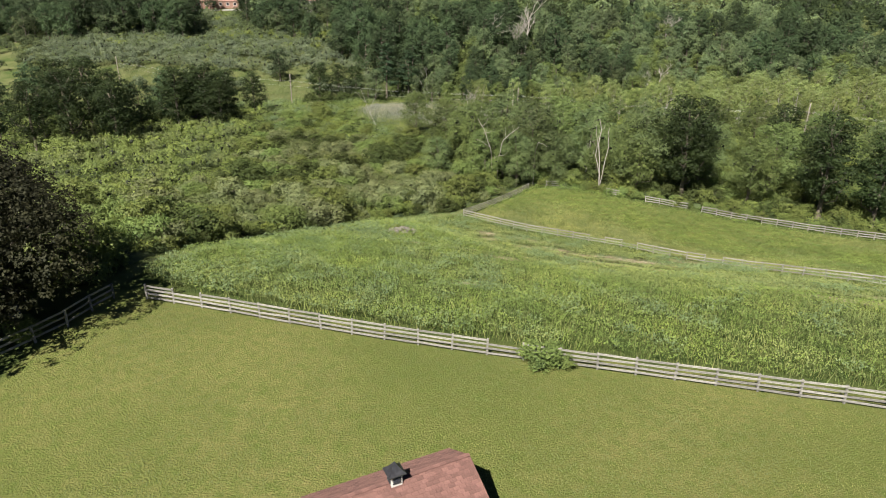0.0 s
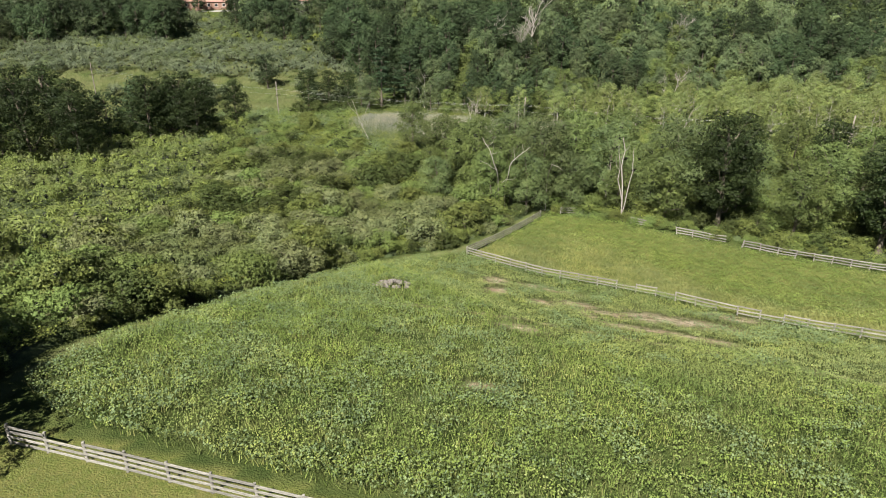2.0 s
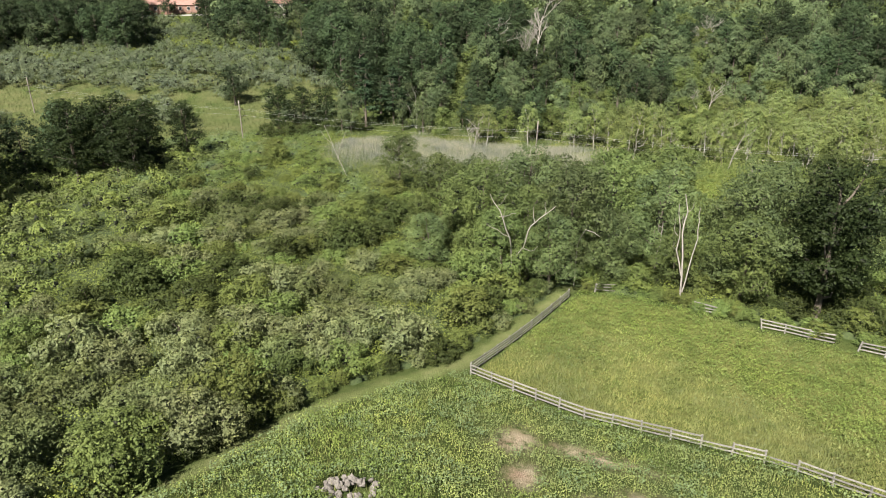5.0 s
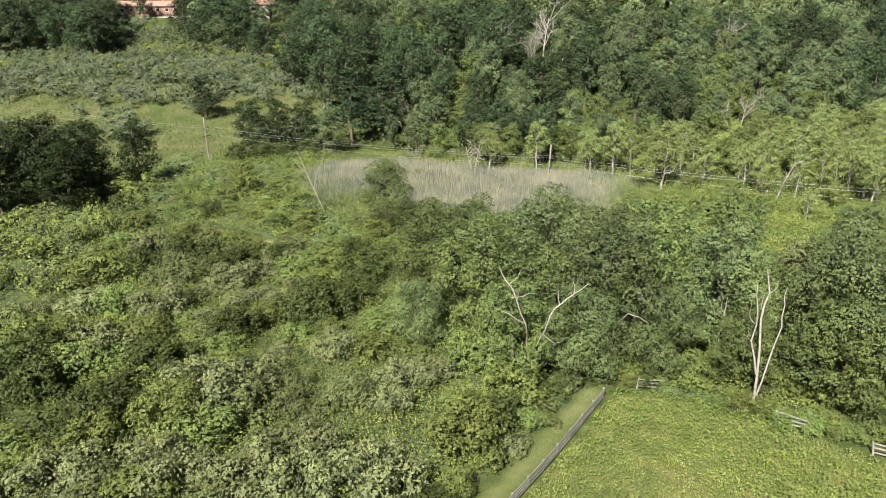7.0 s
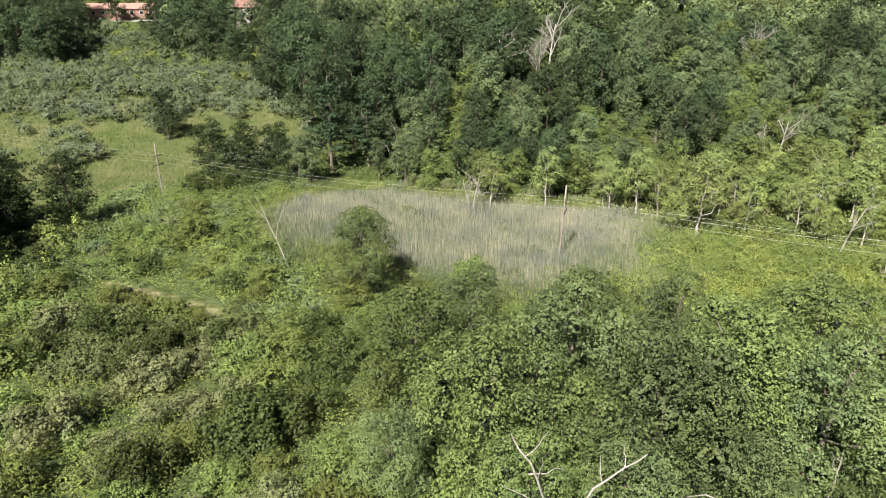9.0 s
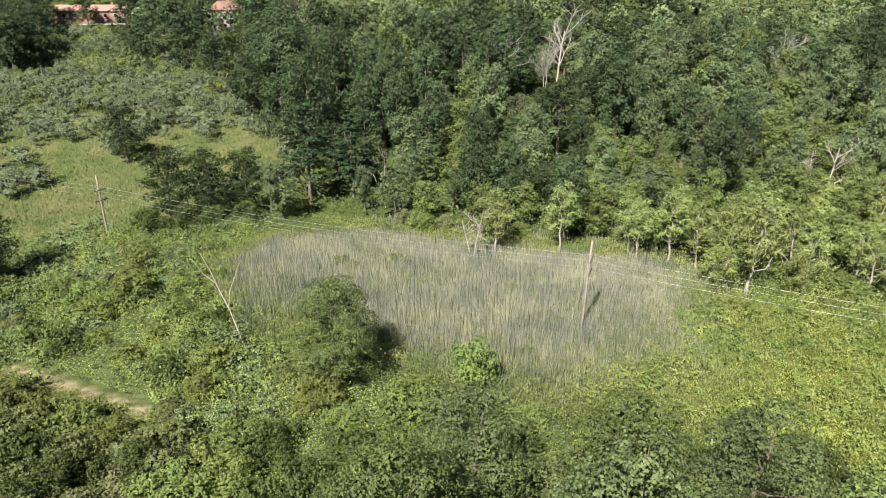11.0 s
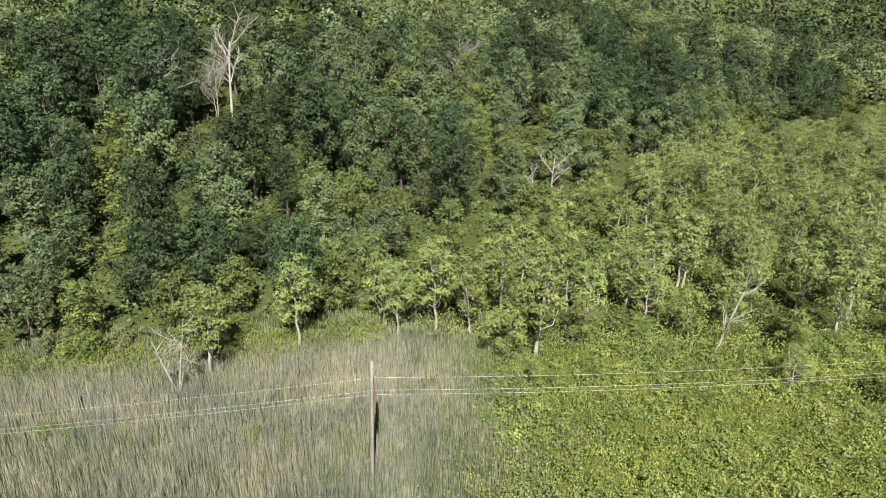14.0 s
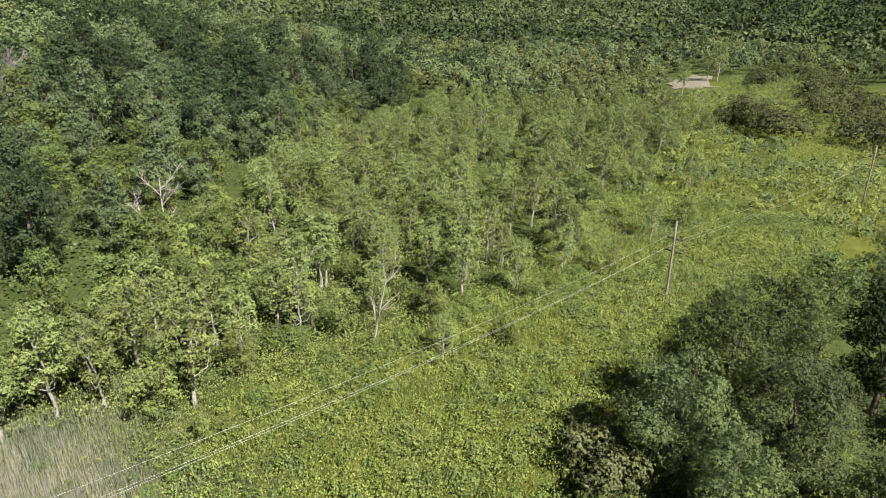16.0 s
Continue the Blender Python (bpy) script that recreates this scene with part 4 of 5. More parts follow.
ex, ey = scatter(fr, [(120, 132), (222, 104), (222, 150), (140, 158)], 13, keep=lambda x, y: lumps(x, y, 20, 5) > 0.5)
far_woods("low_marsh_scrub", ex, ey, fr.uniform(1.2, 2.6, len(ex)), fr.uniform(1.5, 3.2, len(ex)), 110, np.full(len(ex), 0.45), LEAF_MID, 8, "low green scrub dotted over the open marsh")
for x, y, s in ((327, 164, 1.7), (323, 168, 1.3), (268, 172, 1.2)):
    plant_one(POPLAR_A, x, y, s, label="pale willow-like tree at the marsh edge")
SAND = surface("pale_sand", (0.17, 0.15, 0.115), (0.26, 0.23, 0.18), 0.3, 0.95, 3)
bm = bmesh.new()
bmesh.ops.create_circle(bm, cap_ends=True, segments=28, radius=1)
for i, v in enumerate(bm.verts):
    wob = 1 + 0.16 * math.sin(i * 1.7) + 0.1 * math.sin(i * 0.6)
    v.co = Vector((318 + v.co.x * 30 * wob, 172 + v.co.y * 10 * wob, 0))
    v.co.z = float(land(v.co.x, v.co.y)) + 0.25
sand_mesh = bpy.data.meshes.new("sand_patch")
bm.to_mesh(sand_mesh)
bm.free()
sand_mesh.materials.append(SAND)
tagged(new("sand_patch", sand_mesh), "bare pale sandy clearing at the far marsh edge", "sand", kind="structure")


# ---- small growth ----
def blades(g, x, y, h, w, lean=0.25, base=0.0):
    """Thin upright blades, one triangle each."""
    n_ = len(x)
    z = land(x, y) + base
    a = g.uniform(0, 2 * np.pi, n_)
    dx, dy = np.cos(a) * w, np.sin(a) * w
    lx, ly = g.normal(0, lean, n_) * h, g.normal(0, lean, n_) * h
    v = np.stack([np.c_[x - dx, y - dy, z - 0.05], np.c_[x + dx, y + dy, z - 0.05], np.c_[x + lx, y + ly, z + h]], 1)
    return v.reshape(-1, 3), np.arange(n_ * 3).reshape(-1, 3)


def weeds(g, x, y, h, leaf, tilt=0.5, amp=0.0, size=3.0, seed=1.0):
    """Leaf sprays of a weedy layer of height h, heaped into mounds that rise by amp."""
    top = mound(x, y, size, seed)
    e = 0.15
    slope = np.c_[mound(x + e, y, size, seed) - top, mound(x, y + e, size, seed) - top] / e * np.broadcast_to(amp, x.shape)[:, None]
    at = np.c_[x, y, land(x, y) + h * g.uniform(0.35, 1.0, len(x)) + amp * top * g.uniform(0.7, 1.0, len(x))]
    facing = np.c_[-slope, np.full(len(x), 0.9)]
    return sprays(g, at, facing / np.linalg.norm(facing, axis=1, keepdims=True), leaf * g.uniform(0.6, 1.4, len(x)), 0.7, tilt)


def stuff(name, vf, mat, label, category):
    tagged(new(name, mesh_of(name, vf[0], vf[1], [mat])), label, category, kind="stuff")


g = np.random.default_rng(9)
def sown(poly, n_, keep=None):
    xs, ys = [p[0] for p in poly], [p[1] for p in poly]
    x, y = g.uniform(min(xs), max(xs), n_), g.uniform(min(ys), max(ys), n_)
    ok = inside(poly, x, y)
    if keep is not None:
        ok &= keep(x, y)
    return x[ok], y[ok]


def patchy(x, y, f, p=0.0):
    return np.sin(x * f + 1.3 + p) * np.sin(y * f * 1.13 + p) + 0.6 * np.sin(x * f * 2.3 + y * f * 1.7 + p)


mx, my = sown(MEADOW, 560000, lambda x, y: (soil_at(x, y) < g.uniform(0.05, 0.36, len(x)) + 0.7 * (lumps(x, y, 1.1, 71) > 0.62)) & (np.hypot(x + 7.6, (y - 82.3) * 1.2) > 2.0) & (y < 118 - 0.35 * x) & (g.random(len(x)) < np.clip(2.4 * mound(x, y, 1.35, 1.0) - 0.3, 0.25, 1)))
# the growth is low beside the field fence and in trodden strips, tall towards the lawn
low_f = step((my - 69 + 0.45 * mx + 5 * patchy(mx, my, 0.2, 3)) / 9) * step((mx + 4) / 6) * (off_line(FIELD_FENCE, mx, my) > 1.6)
weed_h = (0.55 + 0.28 * np.clip(patchy(mx, my, 0.16), -1, 1)) * (1 - 0.55 * low_f)
spot = 1.2 * np.exp(-(((mx - 21.5) / 7) ** 2 + ((my - 64) / 5) ** 2)) + 0.7 * np.exp(-(((mx + 3) / 6) ** 2 + ((my - 90) / 4) ** 2))
light = patchy(mx, my, 0.12, 2) + g.normal(0, 0.5, len(mx)) + spot > 0.75
pale = ~light & (low_f * 1.1 + 0.5 * patchy(mx, my, 0.33, 5) + g.normal(0, 0.4, len(mx)) > 0.55)
green = ~light & ~pale
leafy = g.random(len(mx)) < 0.86
lift = 0.42 - 0.2 * low_f
for nm, sel, mat, label in (("meadow_weeds", green, LEAF_WEED, "tall green meadow weeds inside the fence"), ("low_meadow_plants", pale, LEAF_LOW, "low pale green plants and clover in the meadow"), ("meadow_flowers", light, LEAF_GOLD, "yellow green goldenrod patches in the meadow")):
    on, up = sel & leafy, sel & ~leafy
    stuff(nm, weeds(g, mx[on], my[on], weed_h[on], 0.12, 0.3, lift[on] * 2.1, 1.35), mat, label, "weeds")
    stuff(nm.replace("plants", "weeds").replace("_weeds", "").replace("_flowers", "_golden") + "_stalks", blades(g, mx[up], my[up], weed_h[up] * g.uniform(0.8, 1.25, int(up.sum())), 0.028, 0.4), mat, "upright stalks among the " + label.split(" in")[0], "weeds")
tx, ty = sown(MEADOW, 60000, lambda x, y: soil_at(x, y) < 0.3)
stuff("meadow_grass", blades(g, tx, ty, g.uniform(0.35, 0.8, len(tx)), 0.028), GRASS_DRY, "pale grass stalks among the meadow weeds", "grass")
kx, ky = sown(MEADOW, 260000, lambda x, y: (soil_at(x, y) < 0.3) & (np.hypot(x + 7.6, (y - 82.3) * 1.2) > 2.1) & ((lumps(x, y, 3.2, 21) * 0.6 + lumps(x, y, 1.3, 22) * 0.4 > 0.63 - 0.2 * step((-x - y * 0.3 + 28) / 16)) | ((off_line(FIELD_FENCE, x, y) < 1.6 + 1.6 * lumps(x, y, 3, 5)) & (off_line(FIELD_FENCE, x, y) > 1.3)) | (np.hypot((x + 3) / 1.6, y - 86) < 3.5 * lumps(x, y, 2.5, 6) + 1.5) | (np.hypot((x - 34) / 1.7, y - 77.5) < 2.2 + 2 * lumps(x, y, 2, 6))))
stuff("rank_weeds", weeds(g, kx, ky, np.full(len(kx), 0.62), 0.15, 0.5, 0.8, 1.1), LEAF_MID, "darker rank weed clumps in the meadow", "weeds")
vx, vy = sown([(-32, 46), (-32, 70), (2, 112), (12, 128), (18, 126), (2, 102), (-22, 66), (-24, 46)], 160000, lambda x, y: off_line(MOWN, x, y) < 1.25)
stuff("strip_grass", blades(g, vx, vy, g.uniform(0.06, 0.18, len(vx)), 0.02, 0.7), SLOPE_GRASS, "short mown grass of the strip round the meadow", "grass")
LAWN = [(-26.5, 15), (-26.8, 40), (-24.5, 46), (-7, 43), (8.6, 40), (27, 36.4), (50, 31.8), (55, 15)]
lx_, ly_ = sown(LAWN, 190000)
worn = 0.6 * lumps(lx_, ly_, 0.9, 1) + 0.4 * lumps(lx_, ly_, 0.33, 2) + 0.12 * patchy(lx_, ly_, 0.25) > 0.5
stuff("lawn_grass", blades(g, lx_[~worn], ly_[~worn], g.uniform(0.05, 0.13, int((~worn).sum())), 0.022, 0.7), SLOPE_GRASS, "short green mown grass of the lawn", "grass")
stuff("dry_lawn_grass", blades(g, lx_[worn], ly_[worn], g.uniform(0.04, 0.1, int(worn.sum())), 0.022, 0.8), GRASS_DRY, "sun-dried yellowish patches of the mown lawn", "grass")
dx_, dy_ = sown(PADDOCK, 260000)
far_side = step(off_line(FIELD_FENCE, dx_, dy_) / 16)
mood = patchy(dx_, dy_, 0.14, 1) * 0.7 + 0.6 * (lumps(dx_, dy_, 1.8, 4) - 0.5) + g.normal(0, 0.45, len(dx_)) - 1.7 * far_side + 0.4
dry, lush = mood > -0.4, mood < -0.95
mild = ~dry & ~lush
stuff("paddock_grass", blades(g, dx_[dry], dy_[dry], g.uniform(0.2, 0.55, int(dry.sum())), 0.04, 0.5), GRASS_DRY, "dry yellowing grass in the paddock", "grass")
stuff("paddock_low_plants", weeds(g, dx_[mild], dy_[mild], np.full(int(mild.sum()), 0.3), 0.14, amp=0.55, size=1.3), LEAF_LOW, "low pale green plants in the paddock", "weeds")
stuff("paddock_weeds", weeds(g, dx_[lush], dy_[lush], np.full(int(lush.sum()), 0.4), 0.16, amp=0.75, size=1.5), LEAF_WEED, "green weeds in the far half of the paddock", "weeds")
zx, zy = sown(PADDOCK, 120000, lambda x, y: lumps(x, y, 2.6, 41) * 0.6 + lumps(x, y, 1.0, 42) * 0.4 + 0.14 * step(off_line(FIELD_FENCE, x, y) / 18) > 0.64)
stuff("paddock_tufts", weeds(g, zx, zy, np.full(len(zx), 0.5), 0.14, 0.4, 0.6, 1.0), LEAF_SHRUB, "darker weed tufts scattered through the paddock", "weeds")
REED_REACH = [(-42, 160), (-42, 212), (40, 212), (40, 154), (0, 154)]
rx_, ry_ = sown(REED_REACH, 300000, lambda x, y: (np.hypot(x + 11, y - 166) > 3) & (signed(REEDS, x, y) > g.normal(-1.5, 4.6, len(x)) + 2.0 * patchy(x, y, 0.3)))
inner = signed(REEDS, rx_, ry_)
green = 0.45 * patchy(rx_, ry_, 0.15, 0.5) + 0.3 * patchy(rx_, ry_, 0.5, 2) + g.normal(0, 1.3, len(rx_)) - 0.04 * (ry_ - 180) + 1.5 * (1 - step(inner / 8 + 0.2)) + 0.7 * step((-2 - rx_) / 14) > 0.45
reed_h = g.uniform(1.2, 2.2, len(rx_)) * (0.45 + 0.55 * step(inner / 8 + 0.3)) * (0.8 + 0.4 * lumps(rx_, ry_, 2.5, 9))
stuff("reed_bed", blades(g, rx_[~green], ry_[~green], reed_h[~green], 0.024, 0.06), REED, "straw-coloured reeds standing in the marsh", "reeds")
stuff("green_reeds", blades(g, rx_[green], ry_[green], reed_h[green] * 0.85, 0.036, 0.1), REED_LEAF, "grey green young reeds in the marsh", "reeds")


def gold_growth(names, poly, n_, leaf, wide, keep):
    """Goldenrod and sedge heaped in tussocks."""
    yx, yy_ = sown(poly, n_, keep)
    mood_ = 0.4 - 1.0 * step((yx - 45) / 55) + patchy(yx, yy_, 0.13, 3) + 0.9 * (lumps(yx, yy_, 2.2, 12) - 0.5) + g.normal(0, 0.5, len(yx))
    kinds_ = (mood_ > -0.35, (mood_ <= -0.35) & (mood_ > -1.0), mood_ <= -1.0)
    leafy_ = g.random(len(yx)) < 0.86
    tall_ = 0.7 + 0.35 * np.clip(patchy(yx, yy_, 0.35, 1), -1, 1)
    for nm, sel, mat, label in zip(names, kinds_, (LEAF_GOLD, LEAF_WEED, LEAF_LOW), ("yellow goldenrod under the power line", "green sedge and weeds under the power line", "pale grass tussocks under the power line")):
        on, up = sel & leafy_, sel & ~leafy_
        stuff(nm, weeds(g, yx[on], yy_[on], tall_[on], leaf, 0.5, 1.5, 1.7), mat, label, "weeds")
        stuff(nm + "_stalks", blades(g, yx[up], yy_[up], tall_[up] * 1.05 + 1.2 * mound(yx[up], yy_[up], 1.7, 1.0), wide, 0.3), mat, "upright stalks of " + label, "weeds")


gold_growth(("goldenrod_field", "sedge_field", "tussock_field"), [(8, 150), (14, 174), (25, 192), (46, 186), (74, 173), (122, 168), (122, 125), (60, 143)], 300000, 0.17, 0.03, lambda x, y: signed(GOLD, x, y) > g.normal(-1.0, 4.2, len(x)))
def clumps(name, poly, gap, r_lo, r_hi, per, leaf, mat, seed, label, keep):
    """Low leafy clumps, each a small mound of leaves."""
    gg = np.random.default_rng(seed)
    x, y = scatter(gg, poly, gap, keep=keep)
    r = gg.uniform(r_lo, r_hi, len(x))
    far_woods(name, x, y, r * gg.uniform(1.3, 1.9, len(x)), r, per, np.full(len(x), leaf), mat, seed, label, 0.25)


clumps("goldenrod_clumps", GOLD_NEAR, 1.5, 0.45, 1.05, 60, 0.2, LEAF_GOLD, 61, "bushy yellow goldenrod clumps under the power line", lambda x, y: lumps(x, y, 7, 31) > 0.36)
clumps("willow_herb_clumps", GOLD_NEAR, 1.9, 0.5, 1.15, 60, 0.2, LEAF_WEED, 62, "bushy green weed clumps under the power line", lambda x, y: lumps(x, y, 8, 32) > 0.45)
clumps("dark_sedge_clumps", GOLD_NEAR, 3.4, 0.5, 1.2, 60, 0.2, LEAF_MID, 63, "dark green clumps among the goldenrod", lambda x, y: lumps(x, y, 9, 33) > 0.5)
clumps("far_goldenrod_clumps", GOLD, 4.4, 1.0, 2.2, 108, 0.34, LEAF_GOLD, 64, "yellow clumps over the far marsh", lambda x, y: (x > 118) & (lumps(x, y, 14, 31) > 0.35) & (np.hypot((x - 314) / 40, (y - 172) / 15) > 1))
clumps("far_sedge_clumps", GOLD, 5.4, 1.0, 2.4, 108, 0.34, LEAF_MID, 65, "green clumps over the far marsh", lambda x, y: (x > 118) & (lumps(x, y, 16, 33) > 0.45) & (np.hypot((x - 314) / 40, (y - 172) / 15) > 1))
gold_growth(("far_goldenrod", "far_sedge", "far_tussocks"), GOLD, 260000, 0.28, 0.07, lambda x, y: (x > 120) & (np.hypot((x - 318) / 34, (y - 172) / 13) > 1))
WILD = [(-30, 50), (-29.5, 59), (-27.4, 69), (-24.6, 79), (-19.6, 88.6), (-15, 97.4), (-7.9, 103.8), (-1.8, 107), (3.6, 114.4), (14, 126), (34, 117), (62, 107), (75, 103), (70, 140), (20, 158), (24, 200), (-30, 212), (-60, 204), (-85, 150), (-85, 45)]
ux, uy = sown(WILD, 950000, lambda x, y: ((x > -55) | (g.random(len(x)) < 0.3)) & (off_line(MOWN, x, y) > 1.15) & (~inside(PADDOCK, x, y) | (off_line(WOOD_FENCE, x, y) < 1.7)) & (~inside(REEDS, x, y) | (off_line(REEDS + REEDS[:1], x, y) < np.abs(g.normal(0, 2.5, len(x))))) & (off_line(WASHOUT, x, y) > 0.8) & (signed(GOLD, x, y) < np.abs(g.normal(0, 2.0, len(x)))))
vine = patchy(ux, uy, 0.11, 4) + g.normal(0, 0.5, len(ux)) + 0.9 * (uy > 158) > 0.4
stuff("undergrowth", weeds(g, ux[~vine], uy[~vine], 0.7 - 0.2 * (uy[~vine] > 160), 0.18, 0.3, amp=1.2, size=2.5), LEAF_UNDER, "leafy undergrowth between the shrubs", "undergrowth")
stuff("vine_cover", weeds(g, ux[vine], uy[vine], 0.9 - 0.3 * (uy[vine] > 160), 0.18, 0.3, amp=1.5, size=2.5), LEAF_VINE, "yellow green vines over the thicket floor", "undergrowth")
def bed(name, poly, cell, amp, size, mat, label, keep, base=-0.15):
    """A lumpy sheet of dense low growth under the loose leaves."""
    xs, ys = np.arange(min(p_[0] for p_ in poly), max(p_[0] for p_ in poly), cell), np.arange(min(p_[1] for p_ in poly), max(p_[1] for p_ in poly), cell)
    X, Y = np.meshgrid(xs, ys)
    ok = inside(poly, X, Y) & keep(X, Y)
    Z = land(X, Y) + np.where(ok, base + amp * 0.85 * mound(X, Y, size, 1.0) + g.normal(0, 0.06, X.shape), -0.3)
    i_, j_ = np.meshgrid(np.arange(len(xs) - 1), np.arange(len(ys) - 1))
    q_ = np.stack([j_ * len(xs) + i_, j_ * len(xs) + i_ + 1, (j_ + 1) * len(xs) + i_ + 1, (j_ + 1) * len(xs) + i_], -1).reshape(-1, 4)
    live = ok.ravel()[q_].any(1)
    tagged(new(name, mesh_of(name, np.c_[X.ravel(), Y.ravel(), Z.ravel()], q_[live], [mat])), label, "undergrowth", kind="stuff")


BED = surface("tangled_low_growth", (0.035, 0.055, 0.015), (0.075, 0.1, 0.03), 1.4, 0.9, 6, 0.6, 7)
bed("undergrowth_bed", WILD, 0.6, 1.15, 2.5, BED, "tangled low growth on the thicket floor", lambda x, y: (off_line(MOWN, x, y) > 1.2) & ~inside(PADDOCK, x, y) & (signed(REEDS, x, y) < -3) & (signed(GOLD, x, y) < -2) & (off_line(WASHOUT, x, y) > 1.6))
ox, oy = sown(OPEN, 110000)
stuff("slope_grass", blades(g, ox, oy, g.uniform(0.3, 0.7, len(ox)), 0.08, 0.6), SLOPE_GRASS, "rough pale grass on the open slope", "grass")
qx, qy = sown(HILL + [], 60000)
stuff("woodland_floor", weeds(g, qx, qy, np.full(len(qx), 1.2), 0.5, amp=1.5, size=5), LEAF_MID, "leafy low growth under the hillside trees", "undergrowth")
sx_, sy_ = sown(SWAMP, 190000)
stuff("swamp_growth", weeds(g, sx_, sy_, np.full(len(sx_), 1.0), 0.23, 0.32, amp=1.8, size=3), LEAF_PALE, "pale low growth under the poplars", "undergrowth")


# ---- dead trees ----
def snag(seed, x, y, h, girth, stems, spread, twigs, label, lean=0.0, depth=3, mat=DEADWOOD):
    """A dead tree: bare stems from one foot that fork into branches."""
    r_ = np.random.default_rng(seed)
    root = new("dead_tree")
    root.matrix_basis = pose(x, y, float(land(x, y)))
    tagged(root, label, "dead tree", "dead trees")

    def grow(foot, way, length, girth_, level, out):
        pts, p_ = [foot], foot
        for _ in range(4):
            way = way + r_.normal(0, 0.09, 3) + np.array([0, 0, 0.04])
            way /= np.linalg.norm(way)
            p_ = p_ + way * length / 4
            pts.append(p_)
        out.append(tube(pts, girth_ * np.linspace(1, 0.35 if level < depth - 1 else 0.15, 5), 6 if level == 0 else 4))
        if level < depth - 1:
            for i in range(twigs):
                u_ = r_.uniform(0.35, 1.0)
                at_ = np.array([np.interp(u_ * 4, range(5), np.array(pts)[:, c]) for c in range(3)])
                side = r_.normal(0, 1, 3) * np.array([1, 1, 0.45]) + np.array([0, 0, 0.35])
                w2 = way * 0.5 + side / np.linalg.norm(side) * spread * 1.6
                grow(at_, w2 / np.linalg.norm(w2), length * r_.uniform(0.25, 0.5), girth_ * 0.45, level + 1, out)

    for s_ in range(stems):
        out = []
        a_ = s_ * 2.4 + 0.5
        w0 = np.array([math.cos(a_) * spread * 0.35 * (stems > 1) + lean, math.sin(a_) * spread * 0.35 * (stems > 1), 1.0])
        grow(np.array([0, 0, -0.3]), w0 / np.linalg.norm(w0), h * (1 - 0.18 * s_), girth * (1 - 0.2 * s_), 0, out)
        new("stem", mesh_of("stem", *joined(out), [mat], smooth=True)).parent = root
    return root


def bare_tree(x, y, limbs, label):
    """A bleached dead tree given by its limbs, each a line in the plan's own metres and a girth."""
    root = tagged(new("dead_tree"), label, "dead tree", "dead trees")
    root.matrix_basis = pose(x, y, float(land(x, y)))
    for line_, g0 in limbs:
        pts = np.array(line_, float)
        u_ = np.linspace(0, 1, 2 * len(pts) - 1)
        fine = np.stack([np.interp(u_, np.linspace(0, 1, len(pts)), pts[:, c]) for c in range(3)], 1)
        fine[1:-1] += np.random.default_rng(int(g0 * 1e4)).normal(0, 0.07, fine[1:-1].shape)
        new("stem", mesh_of("stem", *tube(fine, 0.75 * g0 * np.linspace(1, 0.35, len(fine)), 7), [DEADWOOD], smooth=True)).parent = root


bare_tree(26.3, 121, [([(0, 0, -0.4), (-0.2, 0, 3.4), (-0.7, 0, 9.2), (-0.6, 0, 11.7), (-1.1, 0, 13.8)], 0.18), ([(-0.3, 0, 3.6), (-1.1, 0.2, 7.0), (-1.3, 0.2, 10), (-1.6, 0.2, 12.6)], 0.13), ([(0.1, 0, 1.4), (0.4, -0.1, 4.6), (0.9, -0.1, 8.4), (0.8, -0.1, 10.4), (0.85, 0, 12.2)], 0.12),
                      ([(-1.2, 0.2, 8.6), (-1.75, 0.2, 9.6), (-1.8, 0.2, 10.8)], 0.045), ([(-0.7, 0, 9.6), (-1.0, 0.1, 10.4), (-0.95, 0.1, 11.4)], 0.046), ([(-0.65, 0, 11.4), (-0.2, 0, 12.0), (0, 0, 12.8)], 0.04), ([(-1.1, 0.1, 6.6), (-1.6, 0.1, 7.4), (-1.7, 0.1, 8)], 0.041)], "bleached three-stemmed dead tree above the paddock")
bare_tree(24.6, 127, [([(0, 0, -0.3), (0, 0, 1.0), (0.2, 0, 4.0), (0.5, 0, 6.5), (0.4, 0, 8.2)], 0.15), ([(0.45, 0, 7.4), (0.1, 0, 7.7), (-0.3, 0, 8.2)], 0.05), ([(0.4, 0, 6.6), (0, 0, 7.2), (-0.05, 0, 8.6)], 0.045)], "single leaning bleached dead trunk")
bare_tree(5.8, 121.6, [([(0.3, 3.2, -0.3), (0, 2.4, 5), (-0.6, 0.1, 8.6), (-1.4, 0, 10.8), (-2.5, 0, 12.9), (-3, 0, 14)], 0.14), ([(-1.9, 0, 11.2), (-0.9, 0, 11.4), (0.1, 0, 11.6)], 0.06), ([(-2.2, 0, 12.4), (-1.4, 0.1, 13.2), (-0.9, 0.2, 14)], 0.05), ([(-0.6, 0.1, 8.6), (-2, 0.2, 9.6), (-3.4, 0.2, 10.2)], 0.055), ([(-1.4, 0, 10.8), (-1.2, -0.5, 11.8), (-1.3, -0.7, 13)], 0.048)], "grey dead tree with splayed broken branches")
